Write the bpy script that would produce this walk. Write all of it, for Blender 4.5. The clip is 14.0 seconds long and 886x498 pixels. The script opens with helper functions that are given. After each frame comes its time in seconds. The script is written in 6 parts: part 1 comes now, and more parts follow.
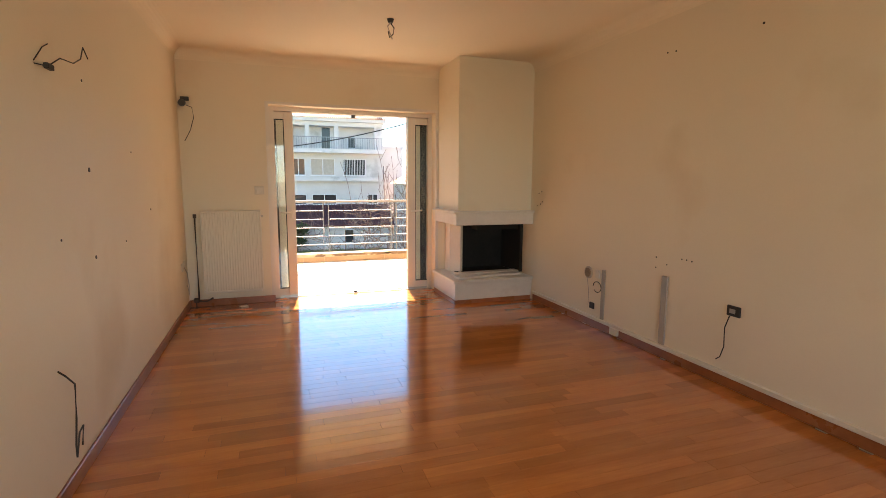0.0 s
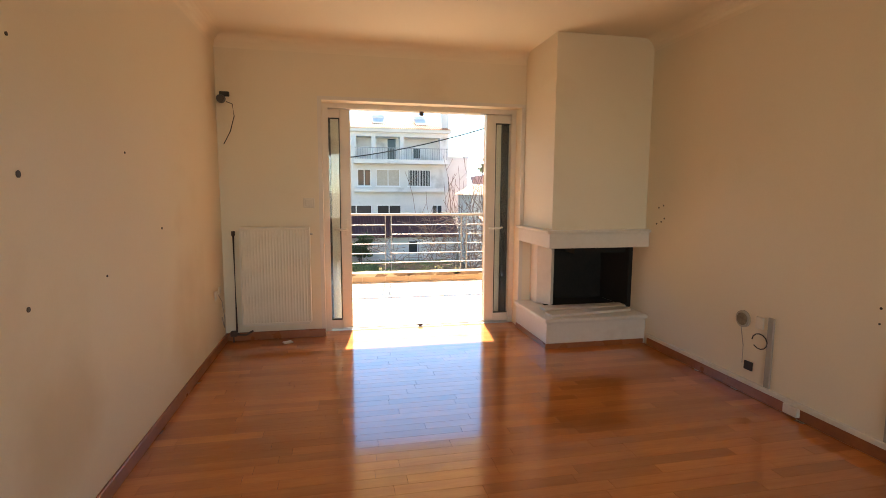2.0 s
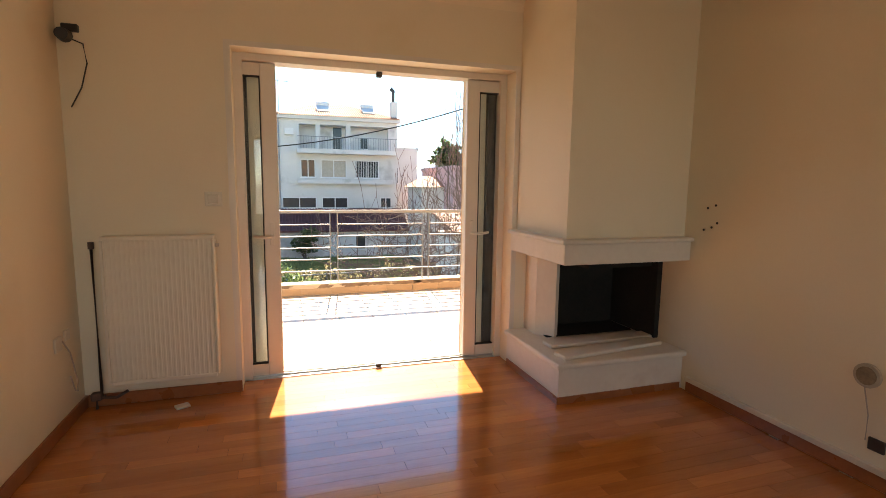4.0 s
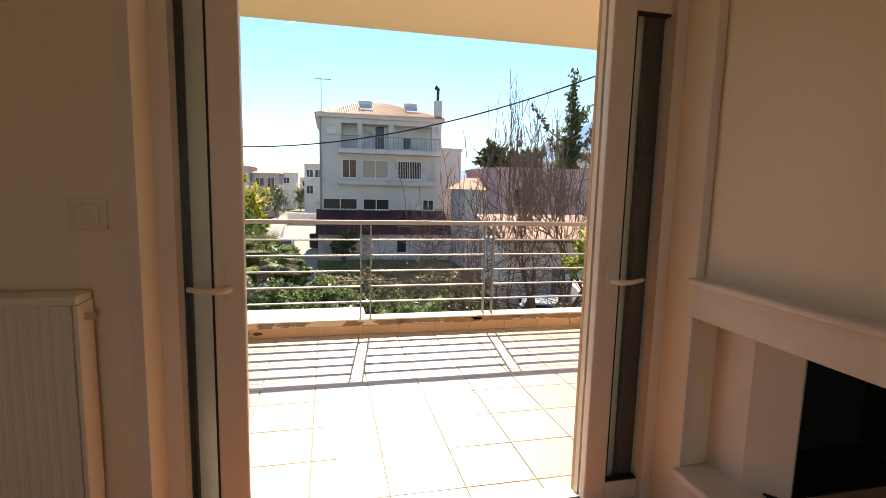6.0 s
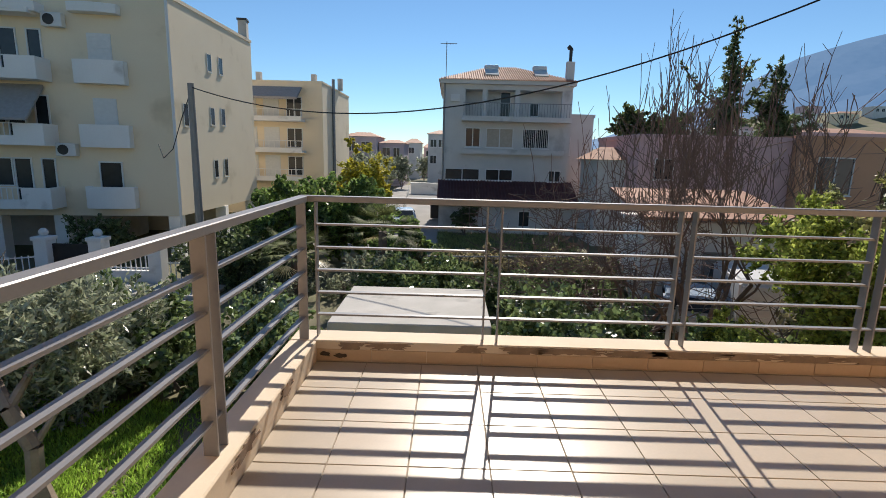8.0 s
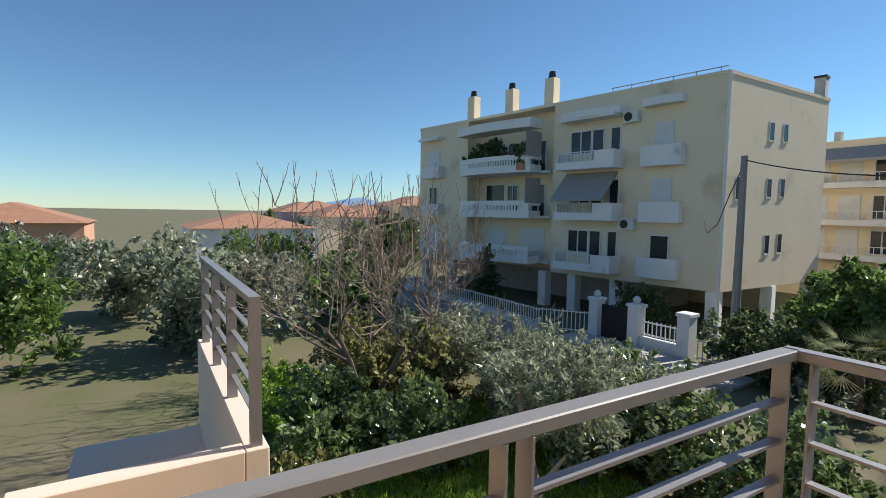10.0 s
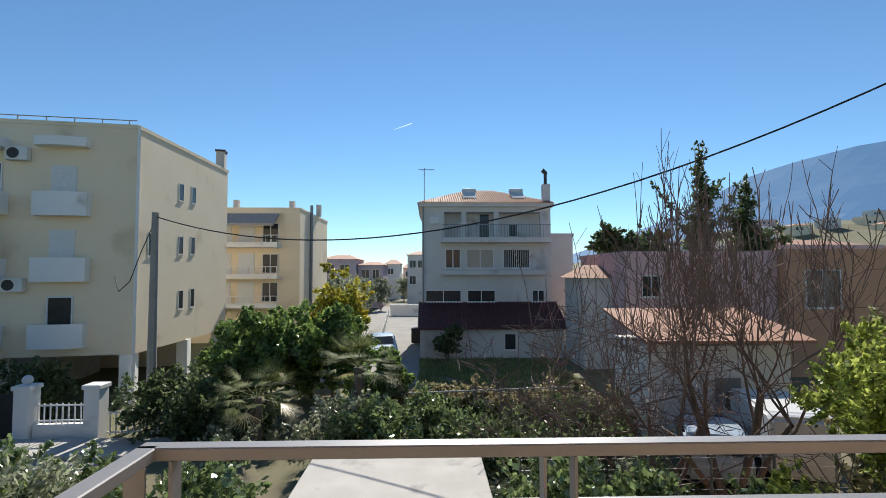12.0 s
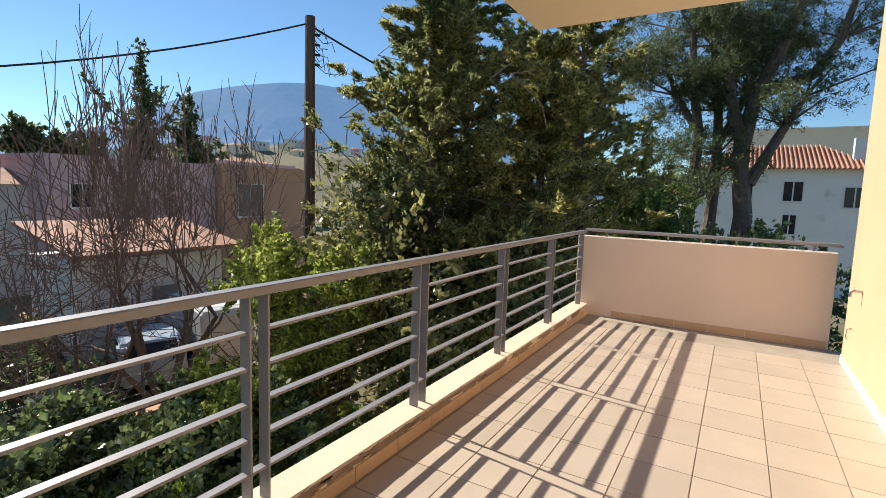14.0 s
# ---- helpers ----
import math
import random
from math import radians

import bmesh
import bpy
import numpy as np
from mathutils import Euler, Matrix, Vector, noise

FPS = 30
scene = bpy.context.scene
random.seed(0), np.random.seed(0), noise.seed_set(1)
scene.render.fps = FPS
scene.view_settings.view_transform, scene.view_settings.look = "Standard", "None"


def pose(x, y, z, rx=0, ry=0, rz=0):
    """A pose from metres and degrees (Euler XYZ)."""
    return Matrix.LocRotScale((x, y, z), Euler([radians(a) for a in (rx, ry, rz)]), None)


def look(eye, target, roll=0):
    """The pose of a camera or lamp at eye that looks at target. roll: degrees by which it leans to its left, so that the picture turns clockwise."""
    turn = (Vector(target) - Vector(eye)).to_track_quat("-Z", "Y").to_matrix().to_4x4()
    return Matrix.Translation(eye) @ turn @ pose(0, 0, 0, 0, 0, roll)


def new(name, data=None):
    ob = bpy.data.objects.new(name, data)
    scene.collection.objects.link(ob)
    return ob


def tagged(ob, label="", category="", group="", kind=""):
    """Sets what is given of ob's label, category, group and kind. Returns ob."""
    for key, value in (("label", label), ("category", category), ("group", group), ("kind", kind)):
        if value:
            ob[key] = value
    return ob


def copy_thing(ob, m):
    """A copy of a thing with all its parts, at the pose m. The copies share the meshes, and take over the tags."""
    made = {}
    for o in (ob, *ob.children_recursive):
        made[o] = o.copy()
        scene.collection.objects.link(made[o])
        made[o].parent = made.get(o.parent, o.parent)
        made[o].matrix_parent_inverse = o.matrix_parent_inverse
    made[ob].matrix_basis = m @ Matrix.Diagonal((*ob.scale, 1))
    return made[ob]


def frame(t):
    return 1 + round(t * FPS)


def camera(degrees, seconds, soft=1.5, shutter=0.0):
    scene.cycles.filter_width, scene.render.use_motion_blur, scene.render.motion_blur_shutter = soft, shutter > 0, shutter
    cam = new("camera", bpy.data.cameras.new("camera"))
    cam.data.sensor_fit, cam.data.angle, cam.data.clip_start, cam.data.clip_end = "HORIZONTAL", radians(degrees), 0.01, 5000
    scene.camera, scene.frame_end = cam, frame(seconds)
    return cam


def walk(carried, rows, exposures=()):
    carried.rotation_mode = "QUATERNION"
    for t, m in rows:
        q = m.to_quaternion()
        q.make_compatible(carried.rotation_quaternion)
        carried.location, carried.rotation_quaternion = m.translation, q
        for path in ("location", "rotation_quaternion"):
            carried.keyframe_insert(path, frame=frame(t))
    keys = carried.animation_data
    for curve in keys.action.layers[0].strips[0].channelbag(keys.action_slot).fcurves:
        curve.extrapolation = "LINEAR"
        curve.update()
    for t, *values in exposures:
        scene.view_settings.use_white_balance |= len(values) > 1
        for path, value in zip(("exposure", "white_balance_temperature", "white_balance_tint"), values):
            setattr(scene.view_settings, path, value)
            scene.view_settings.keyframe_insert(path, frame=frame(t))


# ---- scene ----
cam = camera(83.3, 14.0, 0.75, 0.0)
PATH = [
    (0, (0.608, 2.994, 1.365), (1.284, 4.961, 1.084), 0.3),
    (0.5, (0.665, 3.292, 1.361), (1.263, 5.287, 1.097), 0.8),
    (1, (0.659, 3.588, 1.386), (1.247, 5.59, 1.151), 0.1),
    (1.5, (0.695, 3.823, 1.378), (1.173, 5.854, 1.14), -0.2),
    (2, (0.758, 4.137, 1.364), (1.183, 6.18, 1.126), 0.3),
    (2.5, (0.773, 4.461, 1.365), (1.404, 6.449, 1.118), 0.3),
    (2.7, (0.774, 4.58, 1.372), (1.447, 6.552, 1.11), -0.1),
    (4.8, (0.968, 6.211, 1.36), (1.541, 8.212, 1.091), 1.9),
    (5, (0.974, 6.408, 1.361), (1.529, 8.416, 1.09), 2.0),
    (5.5, (1.043, 6.805, 1.367), (1.599, 8.813, 1.096), 1.2),
    (6, (1.151, 7.262, 1.365), (1.626, 9.29, 1.103), 1.4),
    (6.5, (1.155, 7.661, 1.366), (1.591, 9.698, 1.104), 2.2),
    (6.8, (1.186, 7.924, 1.369), (1.633, 9.959, 1.1), 1.6),
    (7, (1.214, 8.08, 1.362), (1.651, 10.117, 1.098), 1.5),
    (7.5, (1.25, 8.433, 1.314), (1.497, 10.495, 1.007), 1.9),
    (8, (1.212, 8.84, 1.31), (1.193, 10.902, 0.915), 1.5),
    (8.5, (1.233, 9.146, 1.325), (0.594, 11.095, 0.88), -1.0),
    (8.7, (1.222, 9.238, 1.347), (0.318, 11.075, 0.88), -0.7),
    (9.2, (1.2, 9.5, 1.39), (-0.28, 10.86, 1.06), 0.0),
    (9.8, (1.18, 9.85, 1.48), (-0.58, 10.86, 1.3), 0.8),
    (10.4, (1.15, 10.1, 1.55), (-0.42, 11.44, 1.55), 1.5),
    (10.8, (1.132, 10.239, 1.566), (-0.097, 11.94, 1.639), 1.9),
    (11, (1.109, 10.29, 1.565), (0.045, 12.098, 1.664), 1.9),
    (11.5, (1.101, 10.352, 1.576), (0.511, 12.364, 1.693), 0.6),
    (12, (1.118, 10.473, 1.538), (1.176, 12.57, 1.637), -0.1),
    (12.5, (1.169, 10.403, 1.534), (1.764, 12.415, 1.624), -0.1),
    (13, (1.225, 10.389, 1.498), (2.207, 12.244, 1.521), -0.1),
    (13.3, (1.273, 10.366, 1.472), (2.576, 12.011, 1.419), 0.6),
    (13.5, (1.295, 10.349, 1.46), (2.78, 11.828, 1.352), 0.9),
    (14, (1.415, 10.35, 1.421), (3.214, 11.408, 1.19), 1.9),
]
walk(cam, [(t, look(eye, target, roll)) for t, eye, target, roll in PATH],
     exposures=[(0.0, 2.83, 7250, 10), (2.7, 2.63, 7300, 10), (4.8, 2.08, 7300, 12), (5.5, 1.72, 7250, 13), (6.2, 1.17, 7100, 13), (6.5, 0.9, 6900, 13), (6.9, 0.56, 6500, 11),
                (7.6, 0.27, 6300, 10), (10.8, 0.4, 6100, 7), (12.5, 0.45, 6150, 7), (13.0, 0.53, 6200, 8), (14.0, 0.6, 6400, 9)])

# ---- daylight ----
SUN_ELEV, SUN_AZ = radians(38.5), math.atan2(0.13, 1.0)  # azimuth from +y towards +x
world = bpy.data.worlds.new("world")
scene.world = world
world.use_nodes = True
wn = world.node_tree
sky = wn.nodes.new("ShaderNodeTexSky")
sky.sky_type = 'NISHITA'
sky.sun_disc = False
sky.sun_elevation, sky.sun_rotation = SUN_ELEV, SUN_AZ
sky.altitude = 800
sky.air_density, sky.dust_density, sky.ozone_density = 1.0, 0.0, 4.0
tint = wn.nodes.new("ShaderNodeMix")
tint.data_type, tint.blend_type = 'RGBA', 'MULTIPLY'
tint.inputs[0].default_value, tint.inputs[7].default_value = 1.0, (0.88, 0.995, 1.0, 1)
wn.links.new(sky.outputs[0], tint.inputs[6])
wn.links.new(tint.outputs[2], wn.nodes["Background"].inputs[0])
wn.nodes["Background"].inputs[1].default_value = 0.09
sun = new("sun", bpy.data.lights.new("sun", "SUN"))
sun.data.energy, sun.data.angle, sun.data.color = 5.0, radians(0.53), (1.0, 0.90, 0.77)
sun.matrix_world = look((math.sin(SUN_AZ) * math.cos(SUN_ELEV) * 60, math.cos(SUN_AZ) * math.cos(SUN_ELEV) * 60, math.sin(SUN_ELEV) * 60), (0, 0, 0))

# added warm fill lamp in an unseen wall opening behind the start of the walk
back = new("added_fill_light", bpy.data.lights.new("added_fill_light", "AREA"))
back.data.shape, back.data.size, back.data.size_y = 'RECTANGLE', 2.6, 1.7
back.data.energy, back.data.color = 6.0, (1.0, 0.9, 0.79)
back.matrix_world = look((1.6, 0.33, 1.5), (1.6, 3.0, 1.5))


# ---- building helpers ----
def thing(name, loc, label, category, group="", rz=0.0, kind=""):
    ob = new(name)
    ob.empty_display_size = 0.1
    ob.matrix_basis = pose(loc[0], loc[1], loc[2], 0, 0, rz)
    return tagged(ob, label, category, group, kind)


def obj(name, me, mat, parent=None, label=""):
    ob = new(name, me)
    if mat is not None and not me.materials:
        me.materials.append(mat)
    if parent is not None:
        ob.parent = parent
    if label:
        ob["label"] = label
    return ob


def part(name, bm, mat, parent=None, label="", smooth=False):
    me = bpy.data.meshes.new(name)
    bmesh.ops.recalc_face_normals(bm, faces=bm.faces)
    bm.to_mesh(me)
    bm.free()
    if smooth:
        me.polygons.foreach_set("use_smooth", [True] * len(me.polygons))
    return obj(name, me, mat, parent, label)


def box(bm, x0, x1, y0, y1, z0, z1, bevel=0.0, seg=1):
    m = Matrix.Translation(((x0 + x1) / 2, (y0 + y1) / 2, (z0 + z1) / 2)) @ Matrix.Diagonal((abs(x1 - x0), abs(y1 - y0), abs(z1 - z0), 1))
    vs = bmesh.ops.create_cube(bm, size=1.0, matrix=m)["verts"]
    if bevel > 0:
        es = list({e for v in vs for e in v.link_edges})
        bmesh.ops.bevel(bm, geom=es, offset=bevel, segments=seg, affect='EDGES', profile=0.5)
    return bm


def boxes(*bs, bevel=0.0, seg=1):
    bm = bmesh.new()
    for b in bs:
        box(bm, *b, bevel=bevel, seg=seg)
    return bm


def cyl(bm, p0, p1, r0, r1=None, n=12):
    p0, p1 = Vector(p0), Vector(p1)
    d = p1 - p0
    m = Matrix.Translation((p0 + p1) / 2) @ d.to_track_quat("Z", "Y").to_matrix().to_4x4()
    bmesh.ops.create_cone(bm, cap_ends=True, segments=n, radius1=r0, radius2=r0 if r1 is None else r1, depth=d.length, matrix=m)
    return bm


def tube(points, r, n=6):
    """A bent round wire or pipe through the points."""
    bm = bmesh.new()
    pts = [Vector(p) for p in points]
    rings = []
    for i, p in enumerate(pts):
        d = (pts[min(i + 1, len(pts) - 1)] - pts[max(i - 1, 0)]).normalized()
        q = d.to_track_quat("Z", "Y")
        rr = r[i] if isinstance(r, (list, tuple)) else r
        rings.append([bm.verts.new(p + q @ Vector((math.cos(a) * rr, math.sin(a) * rr, 0))) for a in [2 * math.pi * k / n for k in range(n)]])
    for a, b in zip(rings, rings[1:]):
        for k in range(n):
            bm.faces.new((a[k], a[(k + 1) % n], b[(k + 1) % n], b[k]))
    bm.faces.new(rings[0][::-1])
    bm.faces.new(rings[-1])
    return bm


def prism(outline, axis, a, b, bm=None):
    """The outline, of pairs, drawn out along an axis from a to b."""
    bm = bm or bmesh.new()
    def at(u, v, w):
        return {"x": (w, u, v), "y": (u, w, v), "z": (u, v, w)}[axis]
    lo = [bm.verts.new(at(u, v, a)) for u, v in outline]
    hi = [bm.verts.new(at(u, v, b)) for u, v in outline]
    n = len(lo)
    for k in range(n):
        bm.faces.new((lo[k], lo[(k + 1) % n], hi[(k + 1) % n], hi[k]))
    bm.faces.new(lo[::-1])
    bm.faces.new(hi)
    return bm


def setting(name, bm, mat, label, category=""):
    return tagged(part(name, bm, mat), label, category or name.split("_")[0], kind="structure")


# ---- materials ----
def mat(name, a, b=None, rough=0.6, scale=6.0, fine=60.0, bump=0.15, metal=0.0, rand=0.0, island=False, spec=0.5, stain=None, stain_scale=1.2, stain_lo=0.55, coat=0.0, stretch=(1, 1, 1), rough_var=0.1):
    """Two colours mingled at two scales, with fine relief; rand varies pieces, stain lays blotches of a third colour."""
    m = bpy.data.materials.new(name)
    m.use_nodes = True
    nt = m.node_tree
    N, L = nt.nodes, nt.links
    bs = N["Principled BSDF"]
    b = b or tuple(c * 0.85 for c in a)
    tc = N.new("ShaderNodeTexCoord")
    mp = N.new("ShaderNodeMapping")
    mp.inputs["Scale"].default_value = stretch
    geo = N.new("ShaderNodeNewGeometry")
    L.new(geo.outputs["Position"], mp.inputs[0])
    n1, n2 = N.new("ShaderNodeTexNoise"), N.new("ShaderNodeTexNoise")
    for n, s in ((n1, scale), (n2, fine)):
        n.inputs["Scale"].default_value, n.inputs["Detail"].default_value = s, 5
        L.new(mp.outputs[0], n.inputs["Vector"])
    add = N.new("ShaderNodeMath"); add.operation = 'MULTIPLY_ADD'
    L.new(n2.outputs[0], add.inputs[0]); add.inputs[1].default_value = 0.45; L.new(n1.outputs[0], add.inputs[2])
    mr = N.new("ShaderNodeMapRange")
    mr.inputs[1].default_value, mr.inputs[2].default_value = 0.5, 0.95
    L.new(add.outputs[0], mr.inputs[0])
    mix = N.new("ShaderNodeMix"); mix.data_type = 'RGBA'
    mix.inputs[6].default_value, mix.inputs[7].default_value = (*a, 1), (*b, 1)
    L.new(mr.outputs[0], mix.inputs[0])
    col = mix.outputs[2]
    if stain:
        n3 = N.new("ShaderNodeTexNoise")
        n3.inputs["Scale"].default_value, n3.inputs["Detail"].default_value = stain_scale, 6
        L.new(geo.outputs["Position"], n3.inputs["Vector"])
        r3 = N.new("ShaderNodeMapRange")
        r3.inputs[1].default_value, r3.inputs[2].default_value = stain_lo, stain_lo + 0.12
        L.new(n3.outputs[0], r3.inputs[0])
        mx = N.new("ShaderNodeMix"); mx.data_type = 'RGBA'
        mx.inputs[7].default_value = (*stain, 1)
        L.new(r3.outputs[0], mx.inputs[0]); L.new(col, mx.inputs[6])
        col = mx.outputs[2]
    if rand or island:
        hs = N.new("ShaderNodeHueSaturation")
        if island:
            src = geo.outputs["Random Per Island"]
        else:
            src = N.new("ShaderNodeObjectInfo").outputs["Random"]
        vr = N.new("ShaderNodeMapRange")
        vr.inputs[3].default_value, vr.inputs[4].default_value = 1 - (rand or 0.3), 1 + (rand or 0.3)
        L.new(src, vr.inputs[0]); L.new(vr.outputs[0], hs.inputs["Value"]); L.new(col, hs.inputs["Color"])
        col = hs.outputs[0]
    L.new(col, bs.inputs["Base Color"])
    rr = N.new("ShaderNodeMapRange")
    rr.inputs[3].default_value, rr.inputs[4].default_value = max(0.02, rough - rough_var), min(1, rough + rough_var)
    L.new(n1.outputs[0], rr.inputs[0]); L.new(rr.outputs[0], bs.inputs["Roughness"])
    bs.inputs["Metallic"].default_value = metal
    bs.inputs["Specular IOR Level"].default_value = spec
    if coat:
        bs.inputs["Coat Weight"].default_value, bs.inputs["Coat Roughness"].default_value = coat, 0.06
    if bump:
        bp = N.new("ShaderNodeBump")
        bp.inputs["Strength"].default_value, bp.inputs["Distance"].default_value = bump, 0.004
        L.new(n2.outputs[0], bp.inputs["Height"]); L.new(bp.outputs[0], bs.inputs["Normal"])
    return m


def leaf_mat(name, a, b, rand=0.6, trans=0.25, rough=0.42, spec=0.5):
    m = mat(name, a, b, rough, scale=0.8, fine=14, bump=0, rand=rand, island=True, spec=spec)
    nt = m.node_tree
    bs = nt.nodes["Principled BSDF"]
    tr, sh = nt.nodes.new("ShaderNodeBsdfTranslucent"), nt.nodes.new("ShaderNodeMixShader")
    nt.links.new(bs.inputs["Base Color"].links[0].from_socket, tr.inputs[0])
    sh.inputs[0].default_value = trans
    nt.links.new(bs.outputs[0], sh.inputs[1]); nt.links.new(tr.outputs[0], sh.inputs[2])
    nt.links.new(sh.outputs[0], nt.nodes["Material Output"].inputs[0])
    return m


def glass_mat(name, tint=(0.9, 0.95, 0.95), rough=0.0):
    m = bpy.data.materials.new(name)
    m.use_nodes = True
    bs = m.node_tree.nodes["Principled BSDF"]
    bs.inputs["Base Color"].default_value, bs.inputs["Roughness"].default_value = (*tint, 1), rough
    bs.inputs["Transmission Weight"].default_value, bs.inputs["IOR"].default_value = 1.0, 1.45
    return m


M_WALL = mat("wall_paint", (0.79, 0.705, 0.56), (0.76, 0.67, 0.52), 0.55, 0.7, 90, 0.12, stain=(0.69, 0.58, 0.42), stain_scale=0.8, stain_lo=0.56)
M_CEIL = mat("ceiling_paint", (0.84, 0.75, 0.60), (0.81, 0.715, 0.56), 0.8, 0.8, 90, 0.05)
M_PLANK = mat("varnished_wood", (0.55, 0.195, 0.050), (0.42, 0.135, 0.034), 0.14, 3.0, 26, 0.02, rand=0.19, coat=0.6, stretch=(0.35, 3.0, 1), rough_var=0.05)
M_SKIRT = mat("skirting_wood", (0.34, 0.12, 0.045), (0.25, 0.08, 0.03), 0.3, 4, 40, 0.05)
M_GAP = mat("floor_joint", (0.20, 0.07, 0.024), None, 0.5)
M_PVC = mat("white_frame", (0.74, 0.69, 0.62), (0.70, 0.64, 0.57), 0.35, 1.5, 80, 0.02)
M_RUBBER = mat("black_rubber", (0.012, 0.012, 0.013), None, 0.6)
M_GLASS = glass_mat("pane_glass")
M_MARBLE = mat("white_marble", (0.74, 0.69, 0.62), (0.66, 0.60, 0.53), 0.32, 2.2, 30, 0.05, stain=(0.58, 0.51, 0.43), stain_scale=2.5, stain_lo=0.62)
M_SOOT = mat("soot", (0.010, 0.009, 0.008), (0.022, 0.018, 0.015), 0.95, 5, 50, 0.4)
M_RAD = mat("radiator_enamel", (0.76, 0.70, 0.60), (0.72, 0.66, 0.56), 0.4, 1.0, 50, 0.02)
M_PIPE = mat("old_pipe", (0.10, 0.06, 0.045), (0.06, 0.035, 0.03), 0.6, 20, 90, 0.2)
M_PLASTIC = mat("ivory_plastic", (0.74, 0.68, 0.58), None, 0.35)
M_DARK = mat("dark_plastic", (0.03, 0.025, 0.022), None, 0.5)
M_GREYPL = mat("grey_plastic", (0.42, 0.38, 0.33), (0.36, 0.32, 0.28), 0.5)
M_WIRE = mat("wire", (0.03, 0.026, 0.023), None, 0.5)
M_METAL = mat("bare_metal", (0.55, 0.53, 0.5), None, 0.35, metal=1.0)
M_TILE = mat("terrace_tile", (0.52, 0.44, 0.35), (0.465, 0.39, 0.305), 0.33, 3, 70, 0.06, rand=0.06, stain=(0.50, 0.42, 0.34), stain_scale=3, stain_lo=0.64)
M_GROUT = mat("grout", (0.40, 0.34, 0.27), (0.32, 0.27, 0.21), 0.9)
M_KERB = mat("kerb_plaster", (0.74, 0.62, 0.47), (0.68, 0.56, 0.42), 0.8, 4, 60, 0.2)
M_PEEL = mat("bare_plaster", (0.33, 0.235, 0.16), (0.24, 0.17, 0.12), 0.95, 12, 80, 0.5)
M_MOULD = mat("mould", (0.11, 0.075, 0.05), (0.07, 0.05, 0.035), 0.95, 14, 80, 0.3)
M_SKTILE = mat("skirting_tile", (0.60, 0.43, 0.28), (0.54, 0.38, 0.24), 0.5, 3, 60, 0.08, rand=0.06)
M_RAIL = mat("painted_steel", (0.27, 0.265, 0.27), (0.23, 0.225, 0.235), 0.42, 3, 60, 0.03, metal=0.15)
M_RENDER = mat("ochre_render", (0.68, 0.465, 0.285), (0.63, 0.42, 0.25), 0.85, 1.5, 70, 0.3)
M_SOFFIT = mat("soffit_paint", (0.80, 0.70, 0.52), (0.76, 0.66, 0.48), 0.85, 1.0, 60, 0.15)
M_PARAPET = mat("parapet_render", (0.78, 0.66, 0.56), (0.73, 0.61, 0.51), 0.85, 1.2, 60, 0.07)
M_YELLOW = mat("cream_render", (0.83, 0.71, 0.52), (0.78, 0.66, 0.475), 0.9, 0.5, 20, 0.2, stain=(0.64, 0.53, 0.36), stain_scale=0.5, stain_lo=0.6)
M_WHITE = mat("white_render", (0.84, 0.83, 0.80), (0.77, 0.76, 0.73), 0.85, 0.6, 20, 0.1, stain=(0.56, 0.54, 0.50), stain_scale=0.8, stain_lo=0.62)
M_OFFWHITE = mat("weathered_white_render", (0.66, 0.65, 0.62), (0.58, 0.57, 0.54), 0.9, 0.7, 14, 0.2, stain=(0.42, 0.41, 0.38), stain_scale=0.6, stain_lo=0.6)
M_ROOFT = mat("clay_tile", (0.46, 0.24, 0.15), (0.36, 0.18, 0.11), 0.8, 2, 20, 0.3, rand=0.15, island=True)
M_ROOFD = mat("maroon_roof_sheet", (0.11, 0.035, 0.035), (0.08, 0.025, 0.025), 0.6, 2, 20, 0.2)
M_WINDARK = mat("dark_window_glass", (0.025, 0.028, 0.03), (0.045, 0.05, 0.055), 0.12, 0.3, 3, 0, spec=0.35)
M_SHUTTER = mat("white_shutter", (0.72, 0.72, 0.70), (0.66, 0.66, 0.64), 0.6)
M_BEIGEBL = mat("beige_blind", (0.48, 0.42, 0.34), (0.40, 0.35, 0.28), 0.8)
M_AWNING = mat("grey_awning_cloth", (0.36, 0.34, 0.32), (0.30, 0.285, 0.27), 0.9)
M_GREYM = mat("grey_metal", (0.30, 0.30, 0.30), (0.24, 0.24, 0.24), 0.5, metal=0.4)
M_PINK = mat("pink_render", (0.66, 0.46, 0.46), (0.58, 0.40, 0.40), 0.9, 0.5, 12, 0.2, stain=(0.48, 0.33, 0.33), stain_scale=0.7, stain_lo=0.6)
M_ORANGE = mat("orange_render", (0.58, 0.34, 0.21), (0.50, 0.29, 0.18), 0.9, 0.5, 12, 0.2)
M_CONC = mat("concrete", (0.52, 0.49, 0.45), (0.43, 0.41, 0.37), 0.9, 1.5, 30, 0.3, stain=(0.34, 0.32, 0.29), stain_scale=1.6, stain_lo=0.6)
M_ROAD = mat("pale_asphalt", (0.30, 0.28, 0.26), (0.25, 0.235, 0.215), 0.9, 0.5, 20, 0.3)
M_GROUND = mat("earth_and_weeds", (0.12, 0.13, 0.05), (0.19, 0.155, 0.10), 0.95, 0.35, 5, 0.6)
M_TWIGP = mat("pale_twigs", (0.36, 0.28, 0.22), (0.24, 0.18, 0.14), 0.9, 3, 20, 0.2)
M_LILAC = mat("lilac_render", (0.52, 0.44, 0.47), (0.45, 0.38, 0.41), 0.9, 0.5, 12, 0.2)
